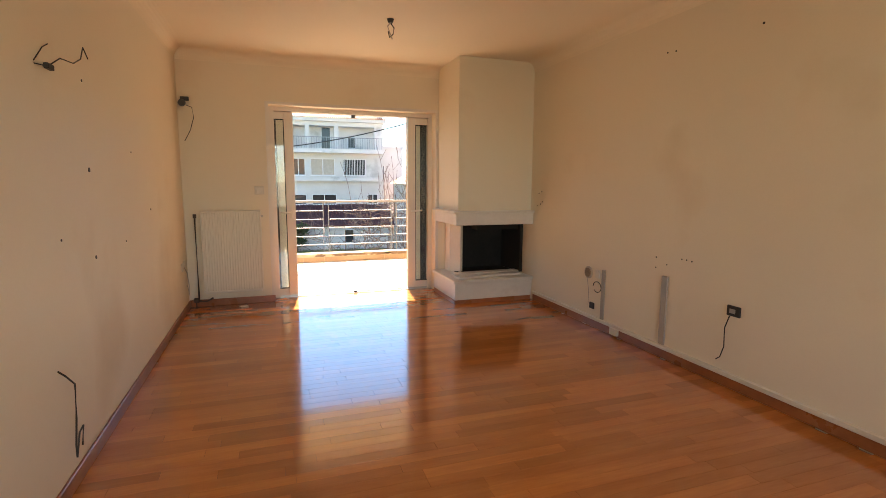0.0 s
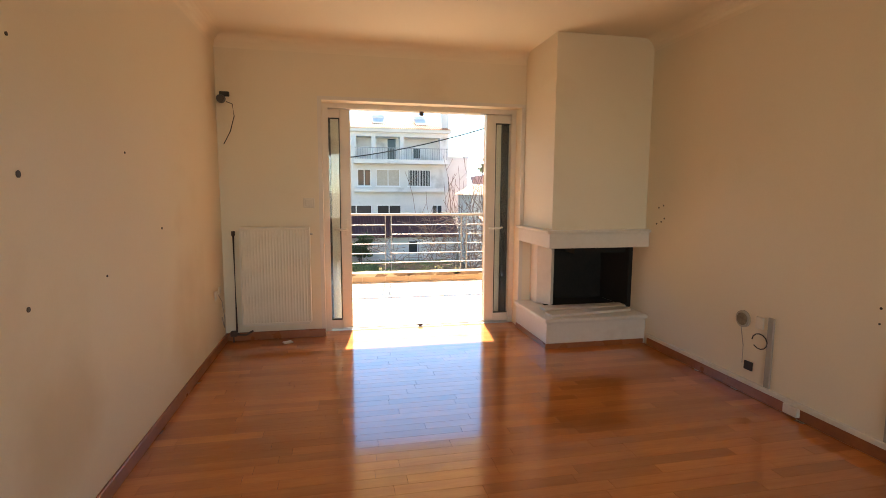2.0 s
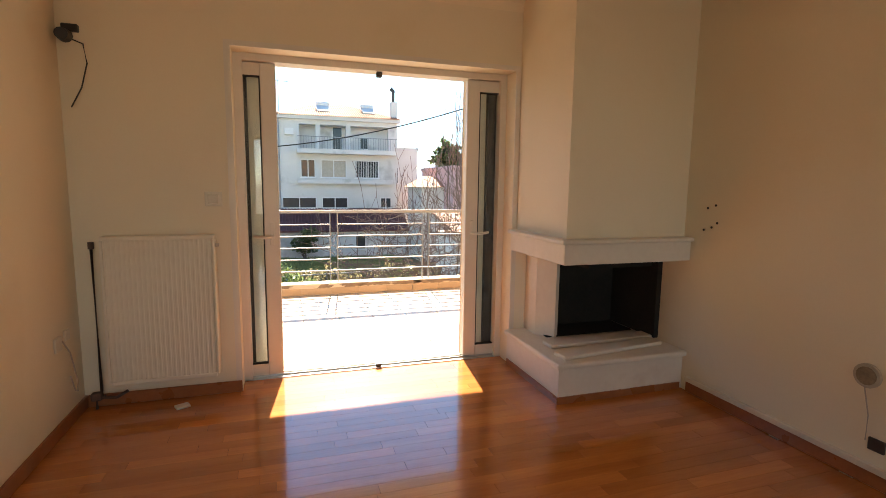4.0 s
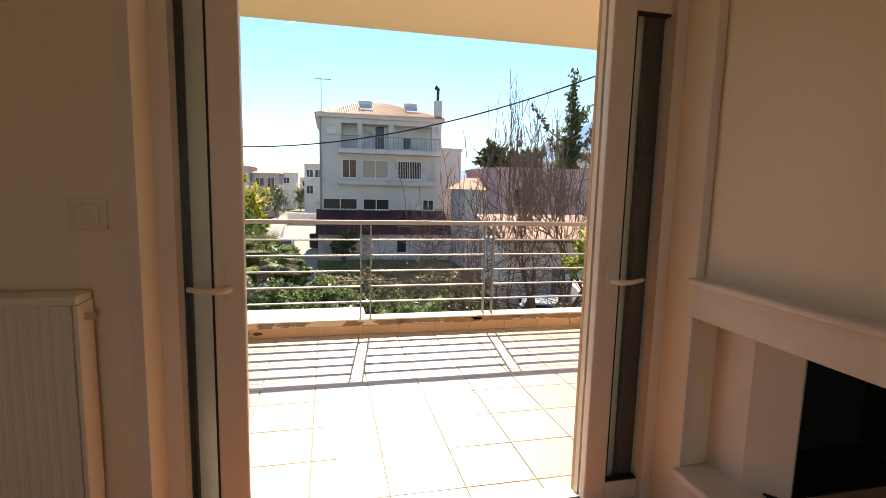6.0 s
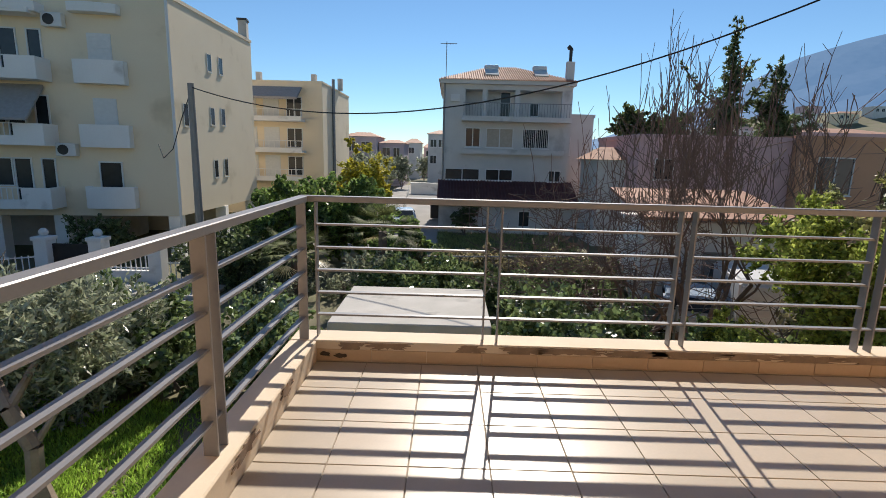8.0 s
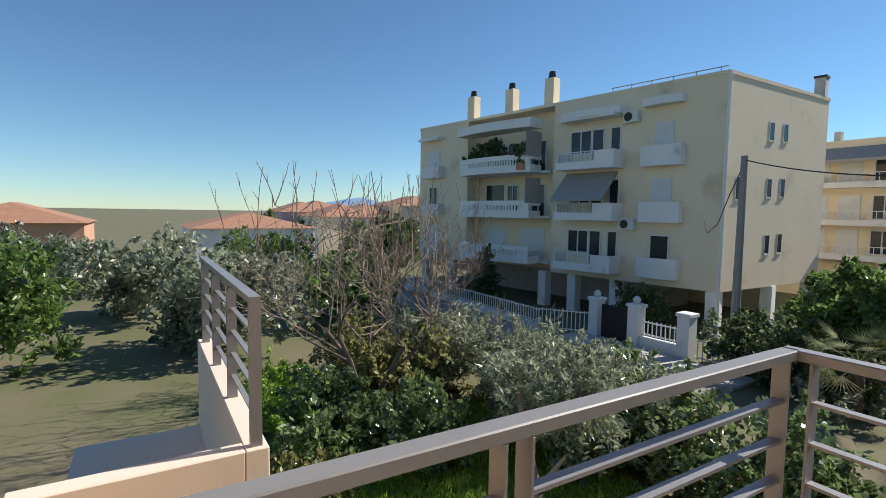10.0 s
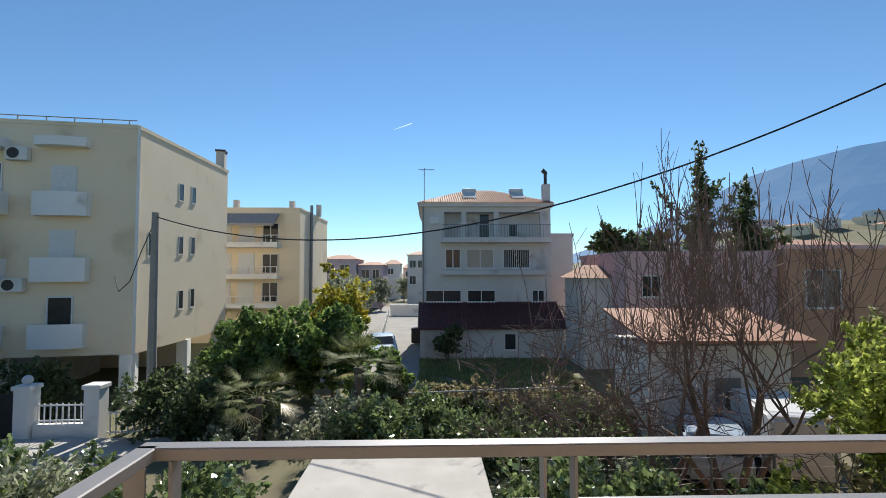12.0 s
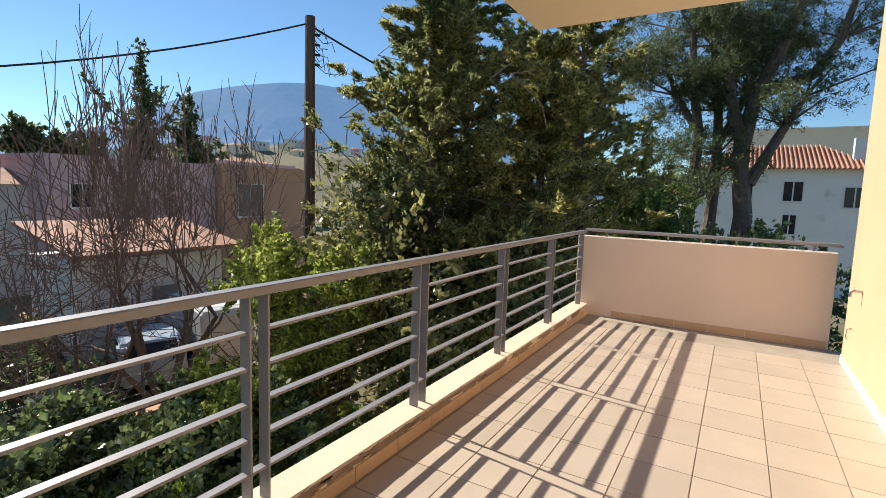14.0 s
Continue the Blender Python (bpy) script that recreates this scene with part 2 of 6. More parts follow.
M_BARK = mat("bark", (0.20, 0.15, 0.12), (0.12, 0.09, 0.075), 0.95, 6, 40, 0.6)
M_TWIG = mat("brown_twigs", (0.25, 0.175, 0.14), (0.15, 0.10, 0.085), 0.9, 3, 20, 0.2)
M_POLE = mat("weathered_pole_wood", (0.15, 0.105, 0.075), (0.09, 0.065, 0.05), 0.9, 4, 30, 0.4, stretch=(4, 4, 0.4))
M_POLEC = mat("concrete_pole", (0.34, 0.31, 0.28), (0.28, 0.255, 0.23), 0.9, 2, 30, 0.2)
M_CAR = mat("pale_blue_car_paint", (0.50, 0.58, 0.66), None, 0.25, coat=0.6)
M_VAN = mat("white_paint", (0.74, 0.74, 0.73), (0.68, 0.68, 0.67), 0.35)
# blue base and blue emission paint distance haze onto the hills
M_HILL = mat("haze_blue_hillside", (0.16, 0.20, 0.24), (0.23, 0.255, 0.285), 1.0, 0.012, 0.08, 0, spec=0.0)
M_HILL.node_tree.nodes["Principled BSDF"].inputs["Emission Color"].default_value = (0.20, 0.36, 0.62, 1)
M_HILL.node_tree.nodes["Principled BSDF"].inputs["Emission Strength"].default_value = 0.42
# emission gives the vapour trail its sunlit brightness
M_TRAIL_GLOW = mat("vapour", (0.9, 0.9, 0.9), None, 1.0, 0.01, 0.1, 0, spec=0.0)
M_TRAIL_GLOW.node_tree.nodes["Principled BSDF"].inputs["Emission Color"].default_value = (0.7, 0.85, 1.0, 1)
M_TRAIL_GLOW.node_tree.nodes["Principled BSDF"].inputs["Emission Strength"].default_value = 0.6
L_HEDGE = leaf_mat("hedge_leaf", (0.21, 0.27, 0.11), (0.13, 0.185, 0.07), spec=0.9, rough=0.25, trans=0.4)
L_OLIVE = leaf_mat("silver_leaf", (0.38, 0.40, 0.28), (0.25, 0.28, 0.18), trans=0.42, rough=0.32, spec=0.8)
L_BRIGHT = leaf_mat("bright_leaf", (0.44, 0.49, 0.12), (0.29, 0.35, 0.075), trans=0.55)
L_CITRUS = leaf_mat("citrus_leaf", (0.24, 0.33, 0.095), (0.15, 0.225, 0.06), trans=0.55, spec=0.7, rough=0.32)
L_YELLOW = leaf_mat("mimosa_leaf", (0.55, 0.46, 0.05), (0.34, 0.35, 0.05), trans=0.5)
L_CONIF = leaf_mat("conifer_spray", (0.14, 0.19, 0.075), (0.44, 0.41, 0.15), rand=0.75, trans=0.6)
L_CONIF2 = leaf_mat("olive_conifer_spray", (0.25, 0.27, 0.09), (0.50, 0.46, 0.17), rand=0.75, trans=0.55)
L_DARK = leaf_mat("dark_leaf", (0.15, 0.19, 0.08), (0.10, 0.135, 0.06), trans=0.5)
L_PALM = leaf_mat("palm_frond", (0.17, 0.19, 0.075), (0.11, 0.13, 0.05), trans=0.3, rough=0.7, spec=0.15)
L_SCRUB = leaf_mat("brownish_scrub_leaf", (0.36, 0.34, 0.14), (0.22, 0.23, 0.085), rand=0.7, trans=0.5)
L_TURF = leaf_mat("dull_grass_blade", (0.30, 0.34, 0.14), (0.20, 0.235, 0.09), trans=0.4)
L_GRASS = leaf_mat("grass_blade", (0.40, 0.56, 0.09), (0.27, 0.42, 0.07), trans=0.5)
L_DRY = leaf_mat("dry_leaf", (0.44, 0.38, 0.21), (0.32, 0.29, 0.16), trans=0.4)
M_PLANK_REST = mat("varnished_wood_far", (0.55, 0.195, 0.050), (0.42, 0.135, 0.034), 0.14, 3.0, 26, 0.02, rand=0.19, island=True, coat=0.6, stretch=(0.35, 3.0, 1), rough_var=0.05)
M_DRY_PL = mat("raw_plaster", (0.30, 0.23, 0.15), (0.2, 0.15, 0.1), 0.95, 20, 80, 0.5)
SAG = 2.0

# ---- the room ----
XL, XR, YB, YN, YOUT, HC = -0.275, 3.475, 0.4, 8.88, 9.20, 2.70
DX0, DX1, DH = 0.612, 2.53, 2.19     # reveal of the balcony door
FR_Y0, FR_Y1 = 9.04, 9.16           # depth of the door frame

setting("wall_west", boxes((XL - 0.2, XL, YB - 0.2, YOUT, -0.05, HC)), M_WALL, "stained cream painted plaster wall with old nail holes", "wall")
setting("wall_east", boxes((XR, XR + 0.2, YB - 0.2, YN, -0.05, HC)), M_WALL, "cream painted plaster wall with cable channels", "wall")
# the unseen opening in the south wall is added for the fill lamp
setting("wall_south", boxes((XL, 0.3, YB - 0.2, YB, -0.05, HC), (2.9, XR, YB - 0.2, YB, -0.05, HC), (0.3, 2.9, YB - 0.2, YB, -0.05, 0.65), (0.3, 2.9, YB - 0.2, YB, 2.35, HC)), M_WALL, "plain cream painted plaster wall", "wall")
setting("wall_north", boxes((XL, DX0, YN, YOUT - 0.004, -0.05, HC), (DX1, XR + 0.2, YN, YOUT - 0.004, -0.05, HC), (DX0, DX1, YN, YOUT - 0.004, DH, HC),
        (DX0, 0.81, FR_Y1 + 0.002, YOUT - 0.004, -0.05, DH), (2.245, DX1, FR_Y1 + 0.002, YOUT - 0.004, -0.05, DH)),
        M_WALL, "cream painted plaster wall around the balcony door", "wall")
setting("ceiling", boxes((XL - 0.2, XR + 0.2, YB - 0.2, YOUT - 0.004, HC, HC + 0.2)), M_CEIL, "cream painted plaster ceiling", "ceiling")
setting("floor", boxes((XL - 0.2, XR + 0.2, YB - 0.2, FR_Y0 + 0.004, -0.12, -0.012)), M_GAP, "glossy reddish brown wooden strip floor", "floor")


def cove(p0, p1, nrm):
    """The soft curved joint of wall and ceiling."""
    bm = bmesh.new()
    r, k = 0.11, 6
    out = []
    for p in (p0, p1):
        row = []
        for i in range(k + 1):
            a = math.pi / 2 * i / k
            row.append(bm.verts.new((p[0] + nrm[0] * r * (1 - math.cos(a)), p[1] + nrm[1] * r * (1 - math.cos(a)), HC - r + r * math.sin(a))))
        row.append(bm.verts.new((p[0] - nrm[0] * 0.003, p[1] - nrm[1] * 0.003, HC + 0.003)))
        out.append(row)
    n = len(out[0])
    for i in range(n):
        bm.faces.new((out[0][i], out[0][(i + 1) % n], out[1][(i + 1) % n], out[1][i]))
    bm.faces.new(out[0]); bm.faces.new(out[1][::-1])
    return bm


setting("trim", cove((XL, YB), (XL, YN), (1, 0)), M_CEIL, "curved plaster cove under the ceiling", "cove")
setting("trim", cove((XL + 0.0, YN), (2.567, YN), (0, -1)), M_CEIL, "curved plaster cove under the ceiling", "cove")
setting("trim", cove((XR, YB), (XR, 8.19), (-1, 0)), M_CEIL, "curved plaster cove under the ceiling", "cove")

for nm, b in (("baseboard", (XL, XL + 0.016, YB, YN, 0, 0.075)), ("baseboard", (XR - 0.016, XR, YB, 8.06, 0, 0.075)),
              ("baseboard", (XL + 0.016, DX0, YN - 0.016, YN, 0, 0.075)), ("baseboard", (DX1, 2.515, YN - 0.016, YN, 0, 0.075))):
    setting(nm, boxes(b, bevel=0.004), M_SKIRT, "reddish brown wooden skirting board", "baseboard")
setting("trim", boxes((XR - 0.03, XR, YB, 8.06, 0.075, 0.105), bevel=0.003), M_PLASTIC, "cream plastic cable trunking on the skirting board", "cable trunking")

# ---- balcony door: two leaves slid most of the way into the wall ----
door = thing("door_1", (1.56, FR_Y0, 0.0), "white framed sliding balcony door, both leaves pushed open", "door", kind="structure")
fx0, fx1 = DX0 - 1.56, DX1 - 1.56
part("door_frame", boxes((fx0, fx0 + 0.055, 0, 0.12, 0, DH), (fx1 - 0.05, fx1, 0, 0.12, 0, DH), (fx0 + 0.055, fx1 - 0.05, 0, 0.12, DH - 0.045, DH)), M_PVC, door)
part("architrave", boxes((fx0 - 0.035, fx0 + 0.002, -0.166, -0.16 + 0.004, 0, DH + 0.03), (fx1 - 0.002, fx1 + 0.035, -0.166, -0.156, 0, DH + 0.03), (fx0 + 0.002, fx1 - 0.002, -0.166, -0.156, DH - 0.002, DH + 0.03)), M_PVC, door)
part("track", boxes((fx0, fx1, 0.0, 0.12, -0.02, 0.006), (fx0, fx1, 0.035, 0.041, 0.006, 0.018), (fx0, fx1, 0.08, 0.086, 0.006, 0.018)), M_METAL, door)
part("stop", boxes((-0.03, 0.01, 0.0, 0.05, 0.008, 0.03), bevel=0.004), M_DARK, door)
part("catch", boxes((-0.02, 0.02, 0.0, 0.04, DH - 0.085, DH - 0.05), bevel=0.004), M_DARK, door)


def leaf(side):
    """One leaf: a stile with its handle, rails, and the strip of glass that shows."""
    s = side
    x_in = (0.872 - 1.56) if s < 0 else (2.226 - 1.56)
    x_st = x_in + s * 0.1
    x_far = x_in + s * 0.3
    lf = part("leaf", boxes((min(x_in, x_st), max(x_in, x_st), 0.03, 0.075, 0.02, DH - 0.05), bevel=0.006, seg=2), M_PVC, door)
    lo, hi = min(x_st, x_far), max(x_st, x_far)
    part("rail", boxes((lo, hi, 0.032, 0.073, 0.02, 0.10), (lo, hi, 0.032, 0.073, DH - 0.13, DH - 0.05)), M_PVC, lf)
    g = part("pane", boxes((lo, hi, 0.048, 0.056, 0.10, DH - 0.13)), M_GLASS, lf)
    g.visible_shadow = False
    a, b = sorted((x_st, x_st + s * 0.008))
    part("gasket", boxes((a, b, 0.036, 0.07, 0.10, DH - 0.13), (lo, hi, 0.036, 0.07, 0.10, 0.108), (lo, hi, 0.036, 0.07, DH - 0.138, DH - 0.13)), M_RUBBER, lf)
    # black sheet stands in for the shade inside the wall pocket
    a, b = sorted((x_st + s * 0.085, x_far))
    part("pocket_shade", boxes((a, b, 0.0785, 0.115, 0.0, DH - 0.046)), M_RUBBER, lf, "black sheet for the shade inside the wall pocket")
    xm = (x_in + x_st) / 2
    h = part("handle", boxes((xm - 0.015, xm + 0.015, 0.021, 0.0302, 0.94, 1.10), bevel=0.004, seg=2), M_PVC, lf, "white lever handle")
    part("lever", tube([(xm, 0.022, 1.0), (xm, -0.012, 1.0), (xm + s * 0.012, -0.03, 1.0), (xm + s * 0.06, -0.034, 1.0), (xm + s * 0.12, -0.026, 1.008)], [0.011, 0.011, 0.012, 0.011, 0.009], 8), M_PVC, h, smooth=True)


leaf(-1)
leaf(1)

# ---- fireplace ----
fp = thing("fireplace", (2.95, 8.5, 0.0), "white marble corner fireplace with a sooty firebox", "fireplace")


def fpart(name, bm, m, label="", parent=None):
    bmesh.ops.translate(bm, verts=bm.verts, vec=(-2.95, -8.5, 0))
    return part(name, bm, m, parent or fp, label)


fpart("chimney_breast", boxes((2.567, XR, 8.18, YN, 1.04, HC)), M_WALL, "cream painted plaster chimney breast")
fpart("mantel", boxes((2.52, XR, 8.115, YN, 0.885, 1.015), bevel=0.004), M_MARBLE)
fpart("mantel_slab", boxes((2.49, XR, 8.085, YN, 1.015, 1.042), bevel=0.010, seg=3), M_MARBLE)
fpart("hearth", boxes((2.515, XR, 8.115, YN, 0.0, 0.235)), M_MARBLE)
fpart("hearth_slab", boxes((2.485, XR, 8.075, YN, 0.235, 0.272), bevel=0.013, seg=3), M_MARBLE)
fpart("hearth_plinth", boxes((2.505, 2.514, 8.105, YN - 0.02, 0.0, 0.045), (2.505, XR - 0.02, 8.105, 8.1145, 0.0, 0.045)), M_SKIRT, "thin wooden strip along the floor")
fpart("side_panel", boxes((2.655, 2.69, 8.70, YN, 0.272, 0.885)), M_MARBLE)
fpart("pillar", prism([(2.655, 8.70), (2.752, 8.585), (2.79, 8.61), (2.69, 8.70)], "z", 0.272, 0.885), M_MARBLE)
for nm, b_ in (("firebox_back", (2.68, XR, YN - 0.012, YN - 0.002, 0.272, 0.885)), ("firebox_side", (2.691, 2.70, 8.70, YN - 0.012, 0.272, 0.885)), ("firebox_side", (XR - 0.04, XR - 0.001, 8.36, YN - 0.0125, 0.282, 0.869)),
               ("firebox_roof", (2.70, XR - 0.001, 8.45, YN - 0.0125, 0.870, 0.884)), ("firebox_floor", (2.70, XR - 0.041, 8.60, YN - 0.0125, 0.273, 0.281)), ("firebox_hood", (2.9, XR - 0.041, 8.42, 8.6, 0.80, 0.869))):
    fpart(nm, boxes(b_), M_SOOT, "soot blackened firebox")
plank = tagged(part("marble_slab", boxes((-0.42, 0.42, -0.06, 0.06, 0, 0.024), bevel=0.004), M_MARBLE), "loose white marble strip lying on the hearth", "marble strip", group="loose marble strips")
plank.matrix_basis = pose(3.02, 8.43, 0.273, 0, 0, 1)
p2 = copy_thing(plank, pose(2.98, 8.245, 0.273, 0, 0, 7))
p2["label"] = "loose white marble strip lying askew on the hearth"

# ---- radiator ----
rad = thing("radiator", (0.19, YN - 0.06, 0.15), "cream enamelled panel radiator hung on the wall", "radiator")
bm = bmesh.new()
out = []
nrib = 22
for i in range(nrib):
    x0 = -0.285 + i * 0.57 / nrib
    w = 0.57 / nrib
    out += [(x0, -0.050), (x0 + w * 0.25, -0.050), (x0 + w * 0.40, -0.047), (x0 + w * 0.85, -0.047)]
out += [(0.285, -0.050), (0.285, -0.03), (-0.285, -0.03)]
prism(out, "z", 0.03, 0.87, bm)
part("front_panel", bm, M_RAD, rad)
part("back_panel", boxes((-0.29, 0.29, 0.02, 0.034, 0.03, 0.87), bevel=0.004), M_RAD, rad)
part("top_grille", boxes((-0.30, 0.30, -0.055, 0.04, 0.87, 0.895), bevel=0.006, seg=2), M_RAD, rad)
part("side_cover", boxes((-0.302, -0.287, -0.053, 0.04, 0.02, 0.87), bevel=0.003), M_RAD, rad)
part("side_cover", boxes((0.287, 0.302, -0.053, 0.04, 0.02, 0.87), bevel=0.003), M_RAD, rad)
part("bottom_edge", boxes((-0.287, 0.287, -0.052, 0.036, 0.005, 0.029), bevel=0.003), M_RAD, rad)
part("air_valve", cyl(bmesh.new(), (0.302, -0.01, 0.83), (0.325, -0.01, 0.83), 0.01), M_METAL, rad)
for x in (-0.2, 0.17):
    part("bracket", boxes((x, x + 0.03, 0.034, 0.06, 0.6, 0.7)), M_RAD, rad)
pp = thing("heating_pipe", (-0.15, YN - 0.05, 0.0), "dark heating pipe and valve beside the radiator", "pipe")
part("pipe", tube([(-0.02, 0, 1.0), (-0.02, 0, 0.12), (-0.02, -0.01, 0.07), (0.06, -0.01, 0.065), (0.12, -0.01, 0.1)], 0.009, 8), M_PIPE, pp, smooth=True)
part("pipe", tube([(-0.05, 0.0, 0.0), (-0.05, 0.0, 0.075), (0.0, -0.01, 0.08)], 0.009, 8), M_PIPE, pp, smooth=True)
part("valve", boxes((-0.075, -0.015, -0.03, 0.02, 0.055, 0.105), bevel=0.012, seg=2), M_PIPE, pp)
part("elbow", cyl(bmesh.new(), (-0.02, 0, 0.97), (-0.02, 0, 1.01), 0.016), M_PIPE, pp)
tagged(part("cover_plate", boxes((-0.04, 0.04, -0.03, 0.03, 0, 0.012), bevel=0.003), M_PLASTIC), "broken cream plastic cover lying on the floor", "plastic cover").matrix_basis = pose(0.28, 8.72, 0.0, 0, 0, 25)

# ---- balcony ----
ZB, ZK, ZR = -0.042, 0.095, 0.99
setting("floor_balcony", boxes((0.18, 7.76, FR_Y1 + 0.03, 12.10, -0.30, ZB - 0.006)), M_GROUT, "cream ceramic tiled balcony floor", "balcony floor")
setting("trim", boxes((0.813, 2.242, FR_Y1, YOUT + 0.03, ZB - 0.004, 0.0), bevel=0.004), M_MARBLE, "pale marble threshold", "threshold")
setting("kerb_front", boxes((0.20, 7.76, 11.905, 12.10, ZB - 0.2, ZK), bevel=0.006), M_KERB, "cream plastered balcony kerb with peeling paint", "kerb")
setting("kerb_side", boxes((0.20, 0.375, YOUT, 11.9, ZB - 0.2, ZK), bevel=0.006), M_KERB, "cream plastered balcony kerb", "kerb")
setting("wall_parapet", boxes((7.762, 7.90, 9.44, 12.08, ZB - 0.3, 0.955), bevel=0.006), M_PARAPET, "cream rendered balcony end wall", "wall")
setting("wall_facade", boxes((-1.4, 0.81, YOUT, YOUT + 0.02, -4.2, 6.0), (2.245, 3.7, YOUT, YOUT + 0.02, -4.2, 6.0), (0.81, 2.245, YOUT, YOUT + 0.02, DH, 6.0), (3.7, 7.3, 8.2, 9.40, -4.2, 6.0)), M_RENDER, "ochre rendered outer wall", "wall")
setting("trim", boxes((3.7, 7.3, 9.40, 9.41, ZB, ZB + 0.08)), M_MARBLE, "pale skirting along the outer wall", "skirting")
setting("ceiling_balcony", boxes((0.2, 5.22, YOUT + 0.02, 11.80, 2.70, 2.92), (0.813, 2.242, FR_Y1 + 0.004, YOUT + 0.02, DH - 0.03, DH - 0.004), bevel=0.004), M_SOFFIT, "cream painted underside of the balcony above", "soffit")
setting("wall_house", boxes((-1.4, XL - 0.2, YB - 0.2, YOUT, -4.2, 6.0), (XL - 0.2, XR + 0.2, YB - 0.2, YOUT, HC + 0.2, 6.0)), M_RENDER, "ochre rendered body of the house", "wall")

tap = thing("wall_tap", (6.75, 9.40, 0.72), "small brass tap on the outer wall", "tap")
part("body", tube([(0, 0, 0), (0, 0.06, 0), (0, 0.075, -0.012), (0, 0.08, -0.05)], 0.012, 8), M_METAL, tap)
part("knob", boxes((-0.03, 0.03, 0.045, 0.057, 0.02, 0.03), (-0.005, 0.005, 0.046, 0.056, 0.0, 0.02), bevel=0.003), M_METAL, tap)
hk = thing("wall_hook", (7.0, 9.40, 0.3), "small metal hook on the outer wall", "hook")
part("hook", tube([(0, 0, 0.05), (0, 0.03, 0.04), (0, 0.035, -0.03), (0, 0.02, -0.05)], 0.006, 6), M_METAL, hk)

# flaking paint along the kerb


def flake(cx, cz, w, h, seed):
    r = random.Random(seed)
    n = 40
    pts = []
    for k in range(n):
        a = 2 * math.pi * k / n
        q = 0.5 + 0.75 * r.random() if k % 3 else 0.95
        pts.append((cx + math.cos(a) * w * q, min(ZK - 0.007, max(ZB + 0.082, cz + math.sin(a) * h * q))))
    return prism(pts, "y", 11.8985, 11.9065)


for i, (cx, w) in enumerate([(0.60, 0.08), (0.84, 0.16), (1.38, 0.09), (1.74, 0.16), (2.02, 0.26), (2.45, 0.22), (2.8, 0.27), (3.2, 0.2), (3.55, 0.24), (4.0, 0.3), (4.5, 0.24), (4.9, 0.28), (5.5, 0.26), (6.1, 0.2), (6.6, 0.24), (7.2, 0.2)]):
    tagged(part("paint_flake", flake(cx, 0.068 + 0.010 * math.sin(i * 2.1), w, 0.034, i), M_PEEL), "bare brown plaster where the kerb's paint has peeled", "peeled patch", group="peeled patches", kind="structure")
for i, (cy, w) in enumerate([(9.7, 0.2), (10.15, 0.12), (10.75, 0.16), (11.3, 0.1)]):
    r_ = random.Random(40 + i)
    pts = []
    for k in range(30):
        a, q = 2 * math.pi * k / 30, 0.5 + 0.75 * r_.random()
        pts.append((cy + math.cos(a) * w * q, min(ZK - 0.008, max(ZB + 0.03, 0.055 + math.sin(a) * 0.035 * q))))
    tagged(part("paint_flake", prism(pts, "x", 0.3735, 0.380), M_PEEL), "bare brown plaster where the side kerb's paint has peeled", "peeled patch", group="peeled patches", kind="structure")
r_ = random.Random(61)
for x0, w, zc in ((0.43, 0.04, 0.010), (0.54, 0.05, 0.002)):
    pts = [(x0 + math.cos(2 * math.pi * k / 20) * w * (0.5 + 0.6 * r_.random()), max(ZB + 0.004, zc + math.sin(2 * math.pi * k / 20) * 0.018 * (0.5 + 0.7 * r_.random()))) for k in range(20)]
    tagged(part("damp_stain", prism(pts, "y", 11.8865, 11.8895), M_MOULD), "black mould stain on the skirting tiles in the corner", "stain", kind="structure")


# ---- railing ----
def railing(name, base, rz, length, posts, label, first_gap=0.0):
    """A steel railing along its own x axis: top bar, five flat bars, and posts of flat plate."""
    r = thing(name, base, label, "railing", rz=rz)
    part("handrail", boxes((-0.03, length, -0.03, 0.03, ZR - ZK, ZR - ZK + 0.038), bevel=0.004), M_RAIL, r)
    cuts = sorted(posts)
    for p in cuts:
        part("post", boxes((p - 0.005, p + 0.005, -0.03, 0.03, 0.0, ZR - ZK), bevel=0.001), M_RAIL, r)
    for k in range(5):
        z = 0.15 + 0.15 * k
        for a, b in zip(cuts, cuts[1:]):
            if b - a < 0.13 and k > 0:
                continue
            part("bar", boxes((a + 0.005, b - 0.005, -0.019, 0.019, z - 0.006, z + 0.006)), M_RAIL, r)
    return r


px = [0.075, 1.172, 1.265, 2.40, 2.49, 3.63, 3.72, 4.89, 4.975, 6.14, 6.215, 7.33]
railing("railing", (0.29, 12.0, ZK), 0, 7.47, px, "grey painted steel railing along the balcony front")
railing("railing", (0.29, 11.965, ZK), -90, 2.58, [0.04, 1.25, 1.33, 2.5], "grey painted steel railing at the balcony's end")
sr = thing("railing", (7.83, 12.0, 0.955), "thin steel handrail above the rendered end wall", "railing", rz=-90)
part("handrail", tube([(0, 0, 0.075), (2.6, 0, 0.075)], 0.02, 8), M_RAIL, sr)
for k in range(4):
    part("post", boxes((0.25 + 0.7 * k, 0.27 + 0.7 * k, -0.006, 0.006, 0, 0.06)), M_RAIL, sr)

